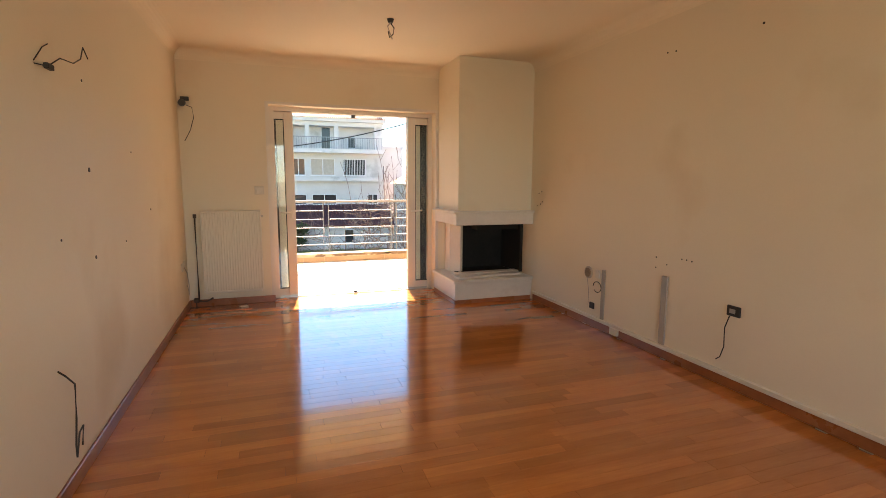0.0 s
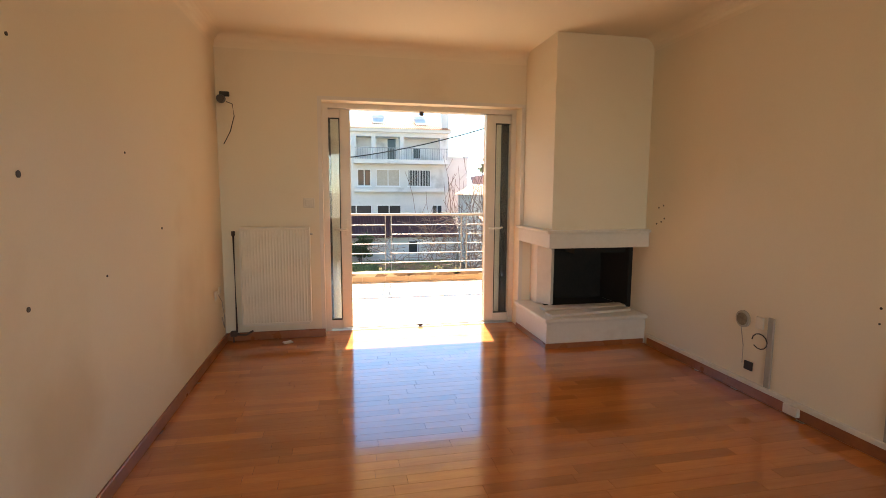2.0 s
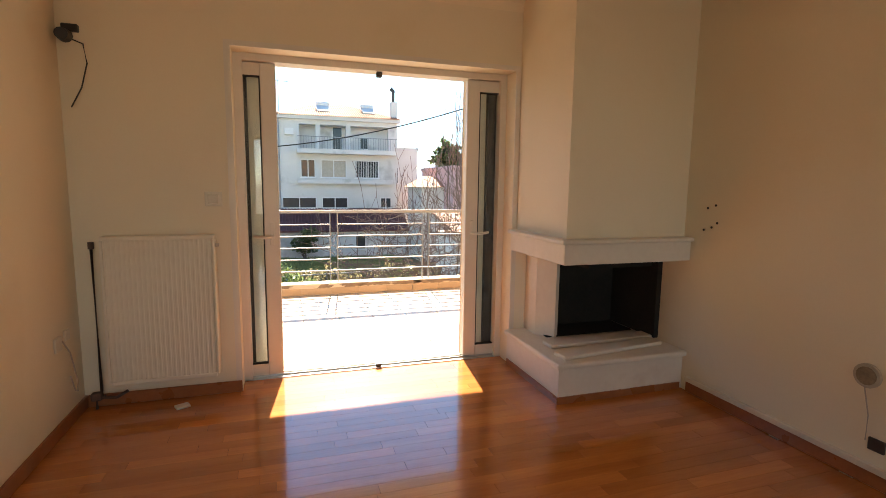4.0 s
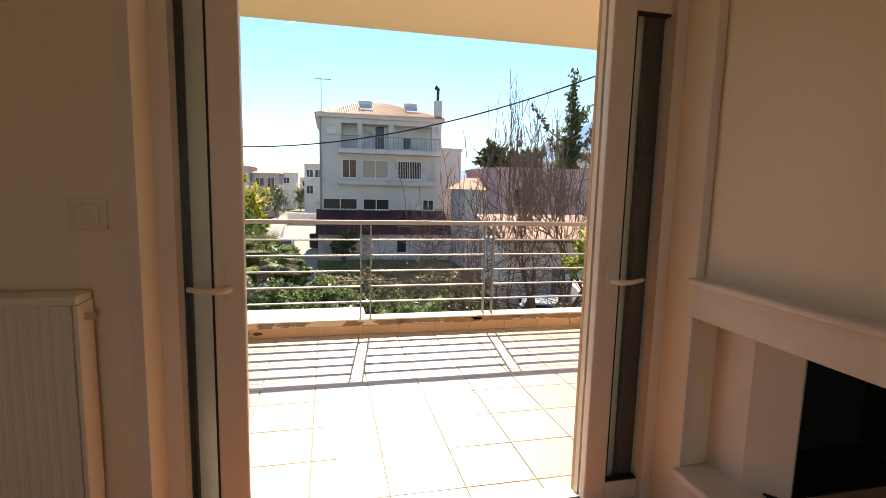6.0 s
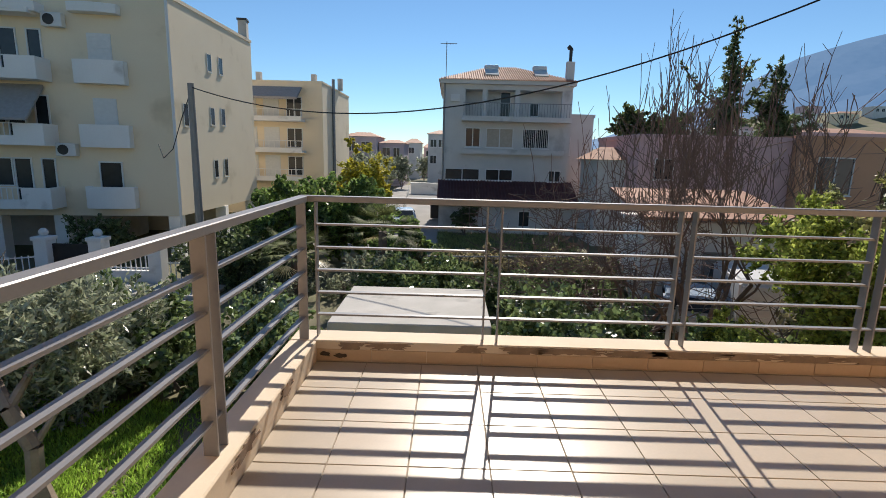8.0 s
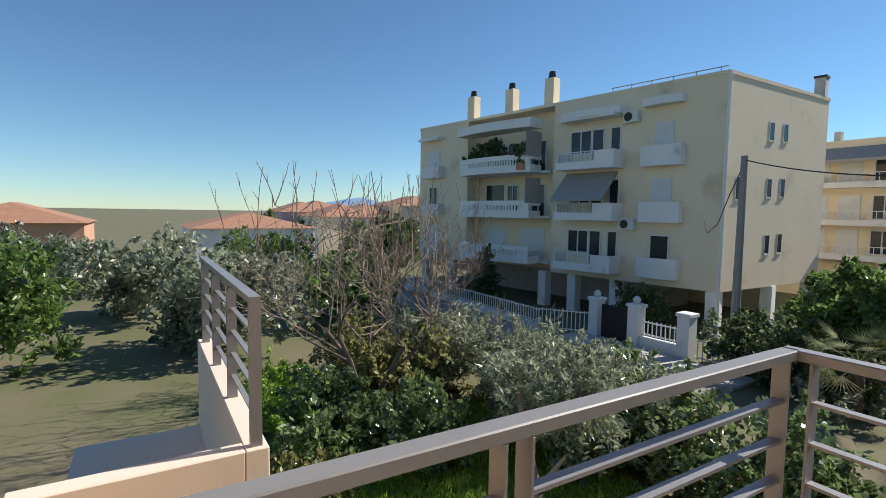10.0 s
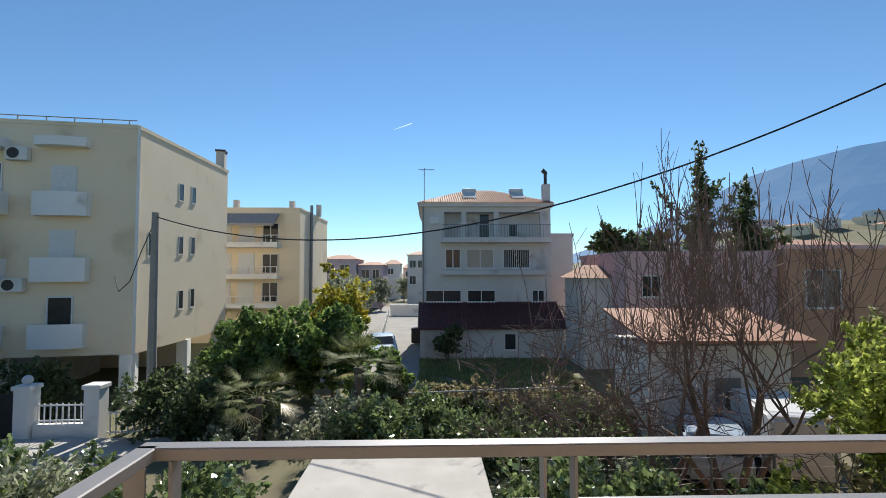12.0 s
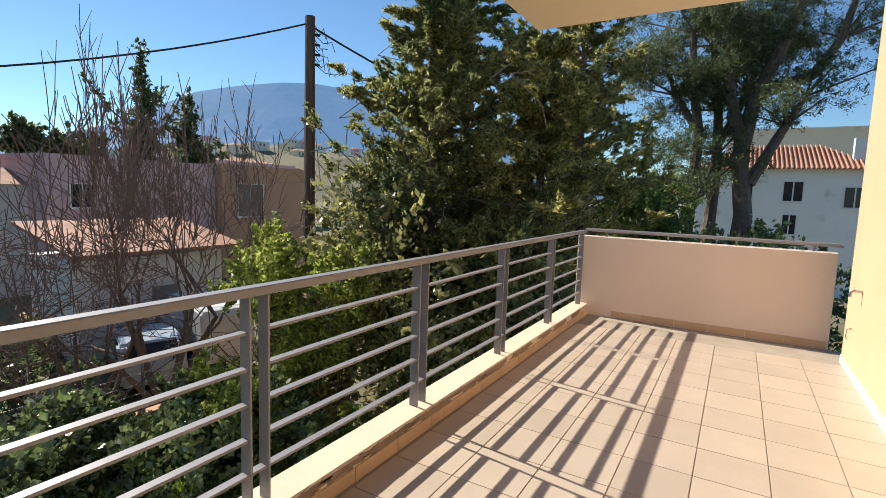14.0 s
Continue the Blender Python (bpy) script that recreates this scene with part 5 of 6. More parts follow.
shrub("hedge", (3.0, 28.6, ZG), rblobs(6, 22, -5.2, 5.8, -0.5, 0.5, 0.2, 0.75, 0.4, 0.6), 14000, 0.085, L_DARK, 6, "dark creeper below the wire fence", "hedge")
for i, (x, y, sc, sd) in enumerate(((-5.6, 31.8, 1.0, 21), (-3.4, 33.6, 0.95, 22), (-7.6, 33.5, 0.8, 23), (-1.0, 30.6, 0.6, 24))):
    shrub("citrus_tree", (x, y, ZG), [(a * sc, b * sc, c * sc, d * sc, e * sc, f * sc) for a, b, c, d, e, f in tblobs(sd, 26, 1.9, 1.5, 0.5, 4.6, 0.4, 0.85)], int(22000 * sc), 0.11, L_CITRUS, sd, "dense dark green citrus tree", "tree", aspect=0.5)
shrub("bush", (4.6, 25.0, ZG), rblobs(151, 26, -3.4, 2.6, -2.4, 2.2, 0.2, 1.0, 0.5, 0.85), 26000, 0.085, L_DARK, 151, "dark tangled scrub behind the garden gate", "bush")
shrub("bush", (3.2, 22.6, ZG), rblobs(152, 14, -1.6, 2.2, -1.0, 1.2, 0.2, 0.9, 0.4, 0.7), 13000, 0.08, L_OLIVE, 152, "low grey green scrub behind the garden gate", "bush", aspect=0.35)
shrub("bush", (-6.6, 28.6, ZG), rblobs(25, 14, -2.4, 2.2, -1.0, 1.0, 0.4, 1.6, 0.6, 0.9), 13000, 0.085, L_DARK, 25, "dark tangled bush beside the pole", "bush")
shrub("bush", (-3.0, 27.2, ZG), rblobs(26, 12, -2.6, 2.6, -0.9, 0.9, 0.2, 1.2, 0.5, 0.8), 12000, 0.08, L_OLIVE, 26, "grey green tangled bush", "bush")
shrub("bush", (0.2, 26.0, ZG), rblobs(27, 12, -2.0, 2.0, -1.2, 1.2, 0.2, 1.3, 0.5, 0.8), 12000, 0.08, L_HEDGE, 27, "dark green tangled bush", "bush")
shrub("mimosa_tree", (-4.3, 40.0, ZG), tblobs(28, 16, 1.5, 1.1, 1.6, 6.7, 0.4, 0.75), 11000, 0.12, L_YELLOW, 28, "mimosa tree in yellow bloom", "tree", aspect=0.4)
for x, y, sd in ((-5.9, 50.0, 31), (-6.4, 58.0, 32), (-7.0, 68.0, 33), (-9.0, 80.0, 34), (-6.2, 86.0, 35), (-12.5, 84.0, 36), (-4.0, 112.0, 37)):
    shrub("olive_tree", (x, y, ZG), rblobs(sd, 9, -1.0, 1.0, -1.0, 1.0, 1.8, 4.2, 0.8, 1.1), 5000, 0.16, L_OLIVE, sd, "grey green tree along the street", "tree")
shrub("bush", (8.1, 17.6, ZG), tblobs(35, 26, 1.7, 1.3, 0.6, 5.1, 0.3, 0.6), 42000, 0.045, L_BRIGHT, 35, "fresh light green bush", "bush", aspect=0.6)
shrub("bush", (10.2, 19.0, ZG), rblobs(36, 14, -1.2, 1.6, -1.2, 1.2, 0.6, 3.2, 0.6, 0.9), 12000, 0.085, L_DRY, 36, "brownish green bush beside the wooden pole", "bush")
shrub("hedge", (14.5, 16.4, ZG), rblobs(37, 46, -5.5, 8.5, -1.6, 1.8, 0.5, 4.6, 0.8, 1.3), 60000, 0.085, L_SCRUB, 37, "brownish evergreen thicket below the conifers", "thicket")
shrub("hedge", (11.5, 14.2, ZG), rblobs(38, 26, -3.0, 9.0, -1.0, 1.0, 0.5, 3.9, 0.7, 1.1), 26000, 0.075, L_SCRUB, 38, "brownish green creeper covered shrubs", "shrub")
shrub("bush", (22.0, 10.5, ZG), rblobs(39, 16, -4.0, 3.5, -2.4, 2.4, 1.5, 4.0, 0.8, 1.3), 18000, 0.1, L_HEDGE, 39, "dark green bushes beyond the end wall", "bush")
shrub("tree", (20.8, 13.4, ZG), rblobs(139, 22, -2.0, 1.6, -1.2, 0.9, 2.5, 6.6, 0.6, 1.0), 22000, 0.085, L_CITRUS, 139, "leafy dark green tree beyond the end wall", "tree", aspect=0.4)
shrub("bush", (11.5, 17.6, ZG), rblobs(140, 34, -1.3, 2.2, -1.0, 1.0, 2.6, 6.4, 0.4, 0.75), 34000, 0.065, L_DARK, 140, "tangled dark green evergreen bush beside the wooden pole", "bush", aspect=0.25)
shrub("tree", (17.4, 49.8, ZG), tblobs(40, 26, 3.0, 1.8, 5.0, 9.6, 0.6, 1.1), 15000, 0.16, L_DARK, 40, "dark rounded tree behind the houses", "tree")
shrub("cypress", (-23.5, 28.0, ZG), [(0, 0, 0.5 + 0.4 * k, 0.95 - 0.09 * k, 0.95 - 0.09 * k, 0.5) for k in range(9)], 9000, 0.08, L_DARK, 41, "dark clipped cypress by the fence", "cypress")
shrub("bush", (-14.2, 30.6, ZG), rblobs(42, 6, -0.7, 0.7, -0.5, 0.5, 0.6, 2.0, 0.5, 0.7), 5000, 0.09, L_DARK, 42, "dark shrub before the apartment block", "bush")
tr = thing("tree", (-4.85, 15.5, ZG), "gnarled leaning olive tree with a pale bare trunk", "tree")
limbs("trunk", M_TWIGP, [((0.05, 0, 0), (-0.08, 0.02, 0.5), 0.17, 0.13), ((-0.08, 0.02, 0.5), (-0.1, 0.08, 1.0), 0.13, 0.125), ((-0.1, 0.08, 1.0), (-0.42, 0.1, 1.6), 0.125, 0.11), ((-0.42, 0.1, 1.6), (-1.2, 0.6, 2.3), 0.10, 0.05), ((-0.42, 0.1, 1.6), (-0.35, 0.8, 2.3), 0.08, 0.04), ((-0.1, 0.08, 1.0), (0.25, 0.4, 1.7), 0.06, 0.03)], tr, n=8)
cloud("crown", L_OLIVE, rblobs(43, 9, -2.4, 0.3, 0.5, 2.4, 2.1, 2.7, 0.4, 0.65), 10000, 0.08, 43, tr, aspect=0.3)


def bare_tree(name, loc, leans, seed, label, height, depth=4, r0=0.13, spread=0.5, up=0.35, m=None, shoots=0, kids=2):
    """Stems lean along leans, (dx, dy, dz, length); shoots are long upright wands from the upper branches."""
    t_ = thing(name, loc, label, "tree")
    r = random.Random(seed)
    segs = []
    for dx, dy, dz, ln in leans:
        grow(r, (0.1 * dx, 0.1 * dy, 0), (dx, dy, dz), ln, r0 * r.uniform(0.75, 1.1), depth, segs, up=up, spread=spread, kids=kids)
    segs = [g_ for g_ in segs if g_[1][2] < height * 0.9 and g_[1][2] > 0.1]
    tops = [g_ for g_ in segs if g_[1][2] > height * 0.42 and g_[3] < 0.04]
    for _ in range(shoots):
        p = Vector(r.choice(tops)[1])
        d = Vector((r.gauss(0, 0.16), r.gauss(0, 0.16), 1))
        ln = min(r.uniform(0.9, 2.6), height * 1.03 - p.z)
        for k in range(4):
            q = p + d.normalized() * ln / 4
            segs.append((p, q, 0.013 - 0.0015 * k, 0.0115 - 0.0015 * k))
            if k < 3 and r.random() < 0.7:
                segs.append((q, q + Vector((r.gauss(0, 0.22), r.gauss(0, 0.22), r.uniform(0.3, 0.75))) * ln * 0.35, 0.009, 0.006))
            p = q
            d += Vector((r.gauss(0, 0.08), r.gauss(0, 0.08), 0))
    limbs("trunk", M_BARK, [g_ for g_ in segs if g_[2] > 0.03], t_, n=7)
    limbs("twigwork", m or M_TWIG, [g_ for g_ in segs if g_[2] <= 0.03], t_, n=4)["kind"] = "stuff"
    return t_


bare_tree("bare_tree", (8.3, 22.4, ZG), ((-0.7, -0.25, 0.85, 3.0), (-0.3, 0.1, 1.0, 3.1), (0.05, -0.2, 1.2, 3.1), (0.4, 0.1, 1.0, 3.0), (0.0, 0.3, 1.1, 3.0), (0.7, -0.1, 0.8, 2.8)), 51, "leafless many stemmed tree with reddish upright shoots", 9.0, depth=4, r0=0.10, spread=0.5, up=0.4, shoots=130)
bare_tree("bare_tree", (7.0, 23.2, ZG), ((-0.9, -0.2, 0.7, 2.6), (-0.5, 0.2, 0.9, 2.6), (0.3, -0.2, 0.9, 2.5), (-0.9, 0.1, 0.4, 2.4), (0.7, 0.1, 0.6, 2.4), (-0.3, -0.6, 0.7, 2.4), (-0.95, -0.3, 0.5, 2.8), (0.1, 0.4, 1.0, 2.4), (-0.7, 0.4, 0.6, 2.6)), 52, "leafless spreading tree beside the shed", 6.2, depth=4, r0=0.08, spread=0.66, up=0.12, shoots=40)
bare_tree("bare_tree", (-11.6, 15.2, ZG), ((-0.6, 0.1, 0.9, 2.7), (0.1, -0.2, 1.1, 2.9), (0.5, 0.2, 0.9, 2.6), (-0.2, 0.3, 1.0, 2.6)), 53, "leafless spreading tree with pale twigs", 6.6, r0=0.11, spread=0.58, up=0.25, m=M_TWIGP, shoots=45)
bare_tree("bare_tree", (-13.9, 18.5, ZG), ((-0.4, 0.1, 1.0, 2.8), (0.3, -0.2, 1.1, 2.9), (0.5, 0.3, 0.8, 2.6), (-0.6, 0.2, 0.7, 2.4)), 54, "leafless tree with pale twigs", 6.8, r0=0.11, spread=0.55, up=0.3, m=M_TWIGP, shoots=45)


def sprays(name, mat_, twigs, n, size, seed, parent, aspect=0.25, fan=0.5):
    """Small needles along straight twigs, (p0, p1), fanned about each twig's direction."""
    r = np.random.RandomState(seed)
    T = np.array([(*p, *q) for p, q in twigs])
    k = r.randint(0, len(T), n)
    d = T[k, 3:] - T[k, :3]
    ln = np.linalg.norm(d, axis=1)[:, None]
    d = d / ln
    f = r.rand(n)[:, None]
    c = T[k, :3] + d * ln * f + r.normal(size=(n, 3)) * np.array([0.065, 0.065, 0.055]) * (1.25 - f)
    a = d + r.normal(size=(n, 3)) * fan
    a /= np.linalg.norm(a, axis=1)[:, None]
    s = np.cross(a, r.normal(size=(n, 3)))
    s /= np.linalg.norm(s, axis=1)[:, None]
    L = size * (0.5 + r.rand(n))[:, None]
    V = np.stack([c - a * L * 0.6, c + s * L * aspect, c + a * L, c - s * L * aspect], 1)
    me = bpy.data.meshes.new(name)
    me.vertices.add(n * 4); me.loops.add(n * 4); me.polygons.add(n)
    me.vertices.foreach_set("co", V.reshape(-1))
    me.loops.foreach_set("vertex_index", np.arange(n * 4))
    me.polygons.foreach_set("loop_start", np.arange(n) * 4)
    me.polygons.foreach_set("loop_total", np.full(n, 4))
    me.update()
    me.validate()
    return obj(name, me, mat_, parent)


def conifer(name, loc, h, rad, seed, label, m, n_br=90, needles=60000, rise=0.95, bare=0.1):
    """Trunk, ragged limbs of very unequal length with upturned tips, side twigs, and needles along the twigs."""
    c = thing(name, loc, label, "conifer")
    r = random.Random(seed)
    segs = [((0, 0, 0), (0.15, 0.05, h * 0.5), 0.024 * h, 0.015 * h), ((0.15, 0.05, h * 0.5), (0, 0, h), 0.015 * h, 0.012)]
    twigs, vines = [((0, 0, h - 0.9), (0, 0, h + 0.1))], []
    for k in range(n_br):
        f = min(0.97, max(bare, bare + (0.97 - bare) * (k / n_br) ** 0.85 + r.gauss(0, 0.03)))
        a = k * 2.4 + r.uniform(-0.6, 0.6)
        ln = (rad * (1 - f) ** 0.7 + 0.3) * r.choice((0.45, 0.7, 0.85, 1.0, 1.0, 1.3))
        p, d = Vector((0, 0, h * f)), Vector((math.cos(a), math.sin(a), r.uniform(-0.25, rise)))
        steps = 5
        for j in range(steps):
            q = p + d.normalized() * ln / steps
            w = max(0.008, 0.035 * (1 - j / steps))
            segs.append((p.copy(), q.copy(), w, max(0.006, w * 0.8)))
            if j > 0 or f > 0.55:
                for sg in (-1, 1, 0):
                    side = Vector((-d.y, d.x, 0)) * sg * r.uniform(0.5, 1.1) + d * 0.9 + Vector((r.gauss(0, 0.35), r.gauss(0, 0.35), r.uniform(-0.55, 0.65)))
                    t = r.uniform(0.25, 0.65) * (1.15 - 0.6 * f)
                    twigs.append((tuple(q), tuple(q + side.normalized() * t)))
            p = q
            d = (d + Vector((r.gauss(0, 0.12), r.gauss(0, 0.12), -0.10 if j < 2 else 0.16)))
        if r.random() < 0.3:
            e = [p + Vector((r.gauss(0, 0.25), r.gauss(0, 0.25), -0.3 * i + r.gauss(0, 0.12))) for i in range(5)]
            vines += [(e[i], e[i + 1], 0.012, 0.01) for i in range(4)]
    limbs("trunk", M_BARK, segs, c, n=5)
    sprays("crown", m, twigs, needles, 0.085, seed, c)
    if vines:
        limbs("dry_twigs", M_TWIGP, vines, c, "dry pale climbing stems")
    return c


conifer("conifer", (11.9, 17.0, ZG), 11.0, 3.6, 61, "tall ragged dark green cypress tree", L_CONIF, 120, 95000)
conifer("conifer", (14.8, 17.6, ZG), 13.4, 4.0, 62, "tall dense dark green cypress tree", L_CONIF, 130, 110000)
conifer("conifer", (13.2, 14.6, ZG), 9.6, 3.4, 63, "ragged olive green cypress tree beside the thicket", L_CONIF2, 110, 85000)
conifer("conifer", (17.8, 15.0, ZG), 12.8, 4.0, 64, "tall spreading dark green cypress tree", L_CONIF2, 120, 100000)


def fir(loc, h, arms, seed, label):
    """A ragged column of dark needles with upturned arms, (z, dx, dz) each."""
    c = thing("fir_tree", loc, label, "fir tree")
    r = random.Random(seed)
    segs, bl = [((0, 0, 0), (0, 0, h), 0.25, 0.04)], []
    k = 5.5
    while k < h:
        w = 0.22 + 1.0 * (1 - (k - 5.5) / (h - 5.0))
        bl.append((r.gauss(0, 0.15), r.gauss(0, 0.15), k, w * r.uniform(0.6, 1.3), w, 0.3))
        k += 0.28
    for z, dx, dz in arms:
        p = Vector((0, 0, z))
        for j in range(6):
            q = Vector((dx * (j + 1) / 6, r.gauss(0, 0.2), z + dz * ((j + 1) / 6) ** 2))
            segs.append((p, q, 0.08, 0.04))
            bl.append((q.x, q.y, q.z, 0.46 - 0.03 * j, 0.4, 0.34))
            p = q
    limbs("trunk", M_BARK, segs, c)
    cloud("crown", L_DARK, bl, 15000, 0.15, seed, c, shell=0.2, aspect=0.3, tuft=14)


fir((21.5, 47.2, ZG), 15.4, ((9.4, -3.4, 2.9), (8.9, 2.9, 3.4), (8.4, -1.8, 1.0), (10.6, 1.6, 2.1), (8.2, 3.4, 0.8)), 65, "ragged dark fir tree behind the pink house")
fir((25.3, 47.6, ZG), 12.6, ((8.2, 2.4, 0.9), (8.8, -1.3, 1.0), (7.8, 3.1, 0.4)), 66, "small ragged dark fir tree behind the orange house")


def pine(loc, trunk, arms, seed, label, r0=0.36):
    """trunk: points up the bent stem; arms: lists of points that fork off it; flat dark clumps of needles on the upper ends."""
    c = thing("pine_tree", loc, label, "pine tree")
    r = random.Random(seed)
    segs, tips = [], []
    for line, ra in [(trunk, r0)] + [(a, r0 * 0.55) for a in arms]:
        n = len(line) - 1
        for k in range(n):
            segs.append((Vector(line[k]), Vector(line[k + 1]), ra * (1 - 0.6 * k / n), ra * (1 - 0.6 * (k + 1) / n)))
        for k in range(max(1, n - 1), n + 1):
            for _ in range(6):
                e = Vector(line[k]) + Vector((r.gauss(0, 1.1), r.gauss(0, 1.1), r.uniform(0.0, 1.2)))
                segs.append((Vector(line[k]), e, 0.05, 0.02))
                tips.append(e)
    limbs("trunk", M_BARK, segs, c, n=9)
    cloud("crown", L_DARK, [(e.x, e.y, e.z, r.uniform(0.6, 1.2), r.uniform(0.6, 1.2), r.uniform(0.3, 0.6)) for e in tips], 60000, 0.065, seed, c, shell=0.2, aspect=0.2)


pine((24.0, 10.3, ZG), [(0, 0.1, 0), (0, 0.0, 3.0), (0.2, -0.1, 5.2), (0, 0.2, 7.4), (0.1, -0.1, 9.5), (-0.2, -0.9, 11.6), (0.2, -1.4, 13.4)],
     [[(0, 0.1, 7.6), (-0.4, 0.7, 9.8), (0.2, 0.9, 12.2), (0, 0.6, 14.0)], [(0.1, -0.2, 6.4), (0.3, -1.2, 8.6), (0.2, -1.7, 9.6)], [(0, -0.4, 9.8), (0.4, -1.9, 10.4), (0.3, -2.6, 11.6), (0.2, -2.9, 13.2)]], 71, "old pine tree with a thick forked dark trunk", 0.42)
pine((24.2, 12.1, ZG), [(0, 0, 0), (0.1, 0.1, 3.0), (0, 0.0, 5.0), (0.2, -0.1, 8.4), (0, 0.3, 10.6), (0.2, 0.4, 12.4)], [[(0.1, 0, 5.2), (0.2, -0.5, 6.2), (0.0, -0.9, 7.6)], [(0.2, -0.1, 8.4), (0.3, 0.9, 10.0), (0.2, 1.3, 11.2)]], 72, "old pine tree with a dark leaning trunk", 0.3)
pine((25.0, 11.3, ZG), [(0, 0, 0), (0, 0.1, 4.0), (0.1, 0.0, 7.0), (0, 0.1, 9.4), (0.2, 0.5, 12.0)], [[(0.1, 0, 8.0), (0.4, -0.9, 10.2), (0.2, -1.2, 11.6)]], 73, "old pine tree behind the other pines", 0.3)


def palm(loc, h, seed, label, n_fr=30, L_=1.5):
    c = thing("palm", loc, label, "palm")
    r = random.Random(seed)
    part("trunk", cyl(bmesh.new(), (0, 0, 0), (0, 0, h), 0.2, 0.16, 9), M_BARK, c)
    for k in range(n_fr):
        a, e = k * 2.4, r.uniform(-0.5, 1.2)
        d = Vector((math.cos(a) * math.cos(e), math.sin(a) * math.cos(e), math.sin(e)))
        side = d.cross(Vector((0, 0, 1))).normalized()
        upv = side.cross(d)
        b = Vector((0, 0, h))
        tip = b + d * L_ * 0.55
        bm = bmesh.new()
        n = 16
        for j in range(n):
            f = -1.25 + 2.5 * j / (n - 1)
            dd = d * math.cos(f) + side * math.sin(f)
            end = tip + dd * L_ * 0.55 - Vector((0, 0, 0.14))
            w = (side * math.cos(f) - d * math.sin(f)) * 0.022
            v_ = [bm.verts.new(q) for q in (tip - w, tip + w, end)]
            bm.faces.new(v_)
        v_ = [bm.verts.new(q) for q in (b - side * 0.014, b + side * 0.014, tip + side * 0.01, tip - side * 0.01)]
        bm.faces.new(v_)
        part("frond", bm, L_DRY if e < -0.25 else L_PALM, c)


palm((-1.3, 27.8, ZG), 2.5, 81, "small fan palm with drooping grey fronds")
palm((-4.6, 27.4, ZG), 1.6, 82, "small fan palm with dry fronds")

shrub("bush", (2.3, 43.2, ZG), rblobs(111, 5, -0.7, 0.7, -0.3, 0.3, 0.8, 1.9, 0.35, 0.6), 3500, 0.1, L_DARK, 111, "dark shrub against the lean-to wall", "bush")
conifer("conifer", (20.6, 16.4, ZG), 10.5, 3.6, 67, "broad olive green cypress tree behind the end wall", L_CONIF2, 90, 70000)
for x, y, sd, m_ in ((-20, 13, 101, L_OLIVE), (-24, 19, 102, L_CITRUS), (-29, 9, 103, L_OLIVE), (-33, 17, 104, L_CITRUS), (-21, 5, 105, L_CITRUS), (-38, 5, 106, L_OLIVE)):
    shrub("tree", (x, y, ZG), rblobs(sd, 16, -2.2, 2.2, -2.0, 2.0, 0.8, 3.4, 0.8, 1.3), 11000, 0.13, m_, sd, "leafy garden tree along the street", "tree")
plain_house("house", -64, -52, 14, 26, -0.4, M_WHITE, "distant low house with a clay tiled roof and white walls", M_ROOFT, 1.6)
plain_house("house", -58, -48, -4, 6, 0.2, M_ORANGE, "distant low house with a clay tiled roof and orange walls", M_ROOFT, 1.6)

rt = random.Random(321)
for k in range(20):
    a_ = radians(-78 + 1.7 * k + rt.uniform(-0.6, 0.6))
    d_ = rt.uniform(75, 170)
    x, y, w_ = d_ * math.sin(a_), 10 + d_ * math.cos(a_), rt.uniform(8, 13)
    z1 = rt.uniform(-0.6, 1.6) + 0.01 * d_
    plain_house("house", x, x + w_, y, y + 8, z1, rt.choice((M_WHITE, M_PINK, M_ORANGE, M_YELLOW)), "distant low house with a red tiled roof", M_ROOFT, 1.6, wins=((1.5, 2.8, z1 - 2.2, z1 - 0.8), (4.6, 5.9, z1 - 2.2, z1 - 0.8)))
for k in range(22):
    a_ = radians(-80 + 1.8 * k + rt.uniform(-0.6, 0.6))
    d_ = rt.uniform(50, 120)
    shrub("tree", (d_ * math.sin(a_), 10 + d_ * math.cos(a_), ZG), tblobs(400 + k, 10, 2.4, 2.0, 0.8, 5.2, 0.8, 1.4), 2600, 0.28, L_DARK if k % 2 else L_CITRUS, 400 + k, "leafy tree among the distant houses", "tree")

# grass and weeds
def turf(x0, x1, y0, y1, n, h, seed, m, label):
    r = np.random.RandomState(seed)
    c = np.stack([r.uniform(x0, x1, n), r.uniform(y0, y1, n), np.full(n, ZG)], 1)
    patch = np.sin(c[:, 0] * 1.3 + seed) * np.cos(c[:, 1] * 1.1) + 0.6 * np.sin(c[:, 0] * 3.1 + c[:, 1] * 2.3) + r.normal(0, 0.5, n)
    c = c[patch > -0.55]
    n = len(c)
    a = r.uniform(0, 2 * np.pi, n)
    w = np.stack([np.cos(a), np.sin(a), np.zeros(n)], 1) * 0.02
    t_ = np.stack([r.normal(0, 0.05, n), r.normal(0, 0.05, n), h * (0.4 + r.rand(n))], 1)
    V = np.stack([c - w, c + w, c + t_], 1)
    me = bpy.data.meshes.new("grass")
    me.vertices.add(n * 3); me.loops.add(n * 3); me.polygons.add(n)
    me.vertices.foreach_set("co", V.reshape(-1))
    me.loops.foreach_set("vertex_index", np.arange(n * 3))
    me.polygons.foreach_set("loop_start", np.arange(n) * 3)
    me.polygons.foreach_set("loop_total", np.full(n, 3))
    me.update()
    tagged(obj("grass", me, m), label, "grass", kind="stuff")


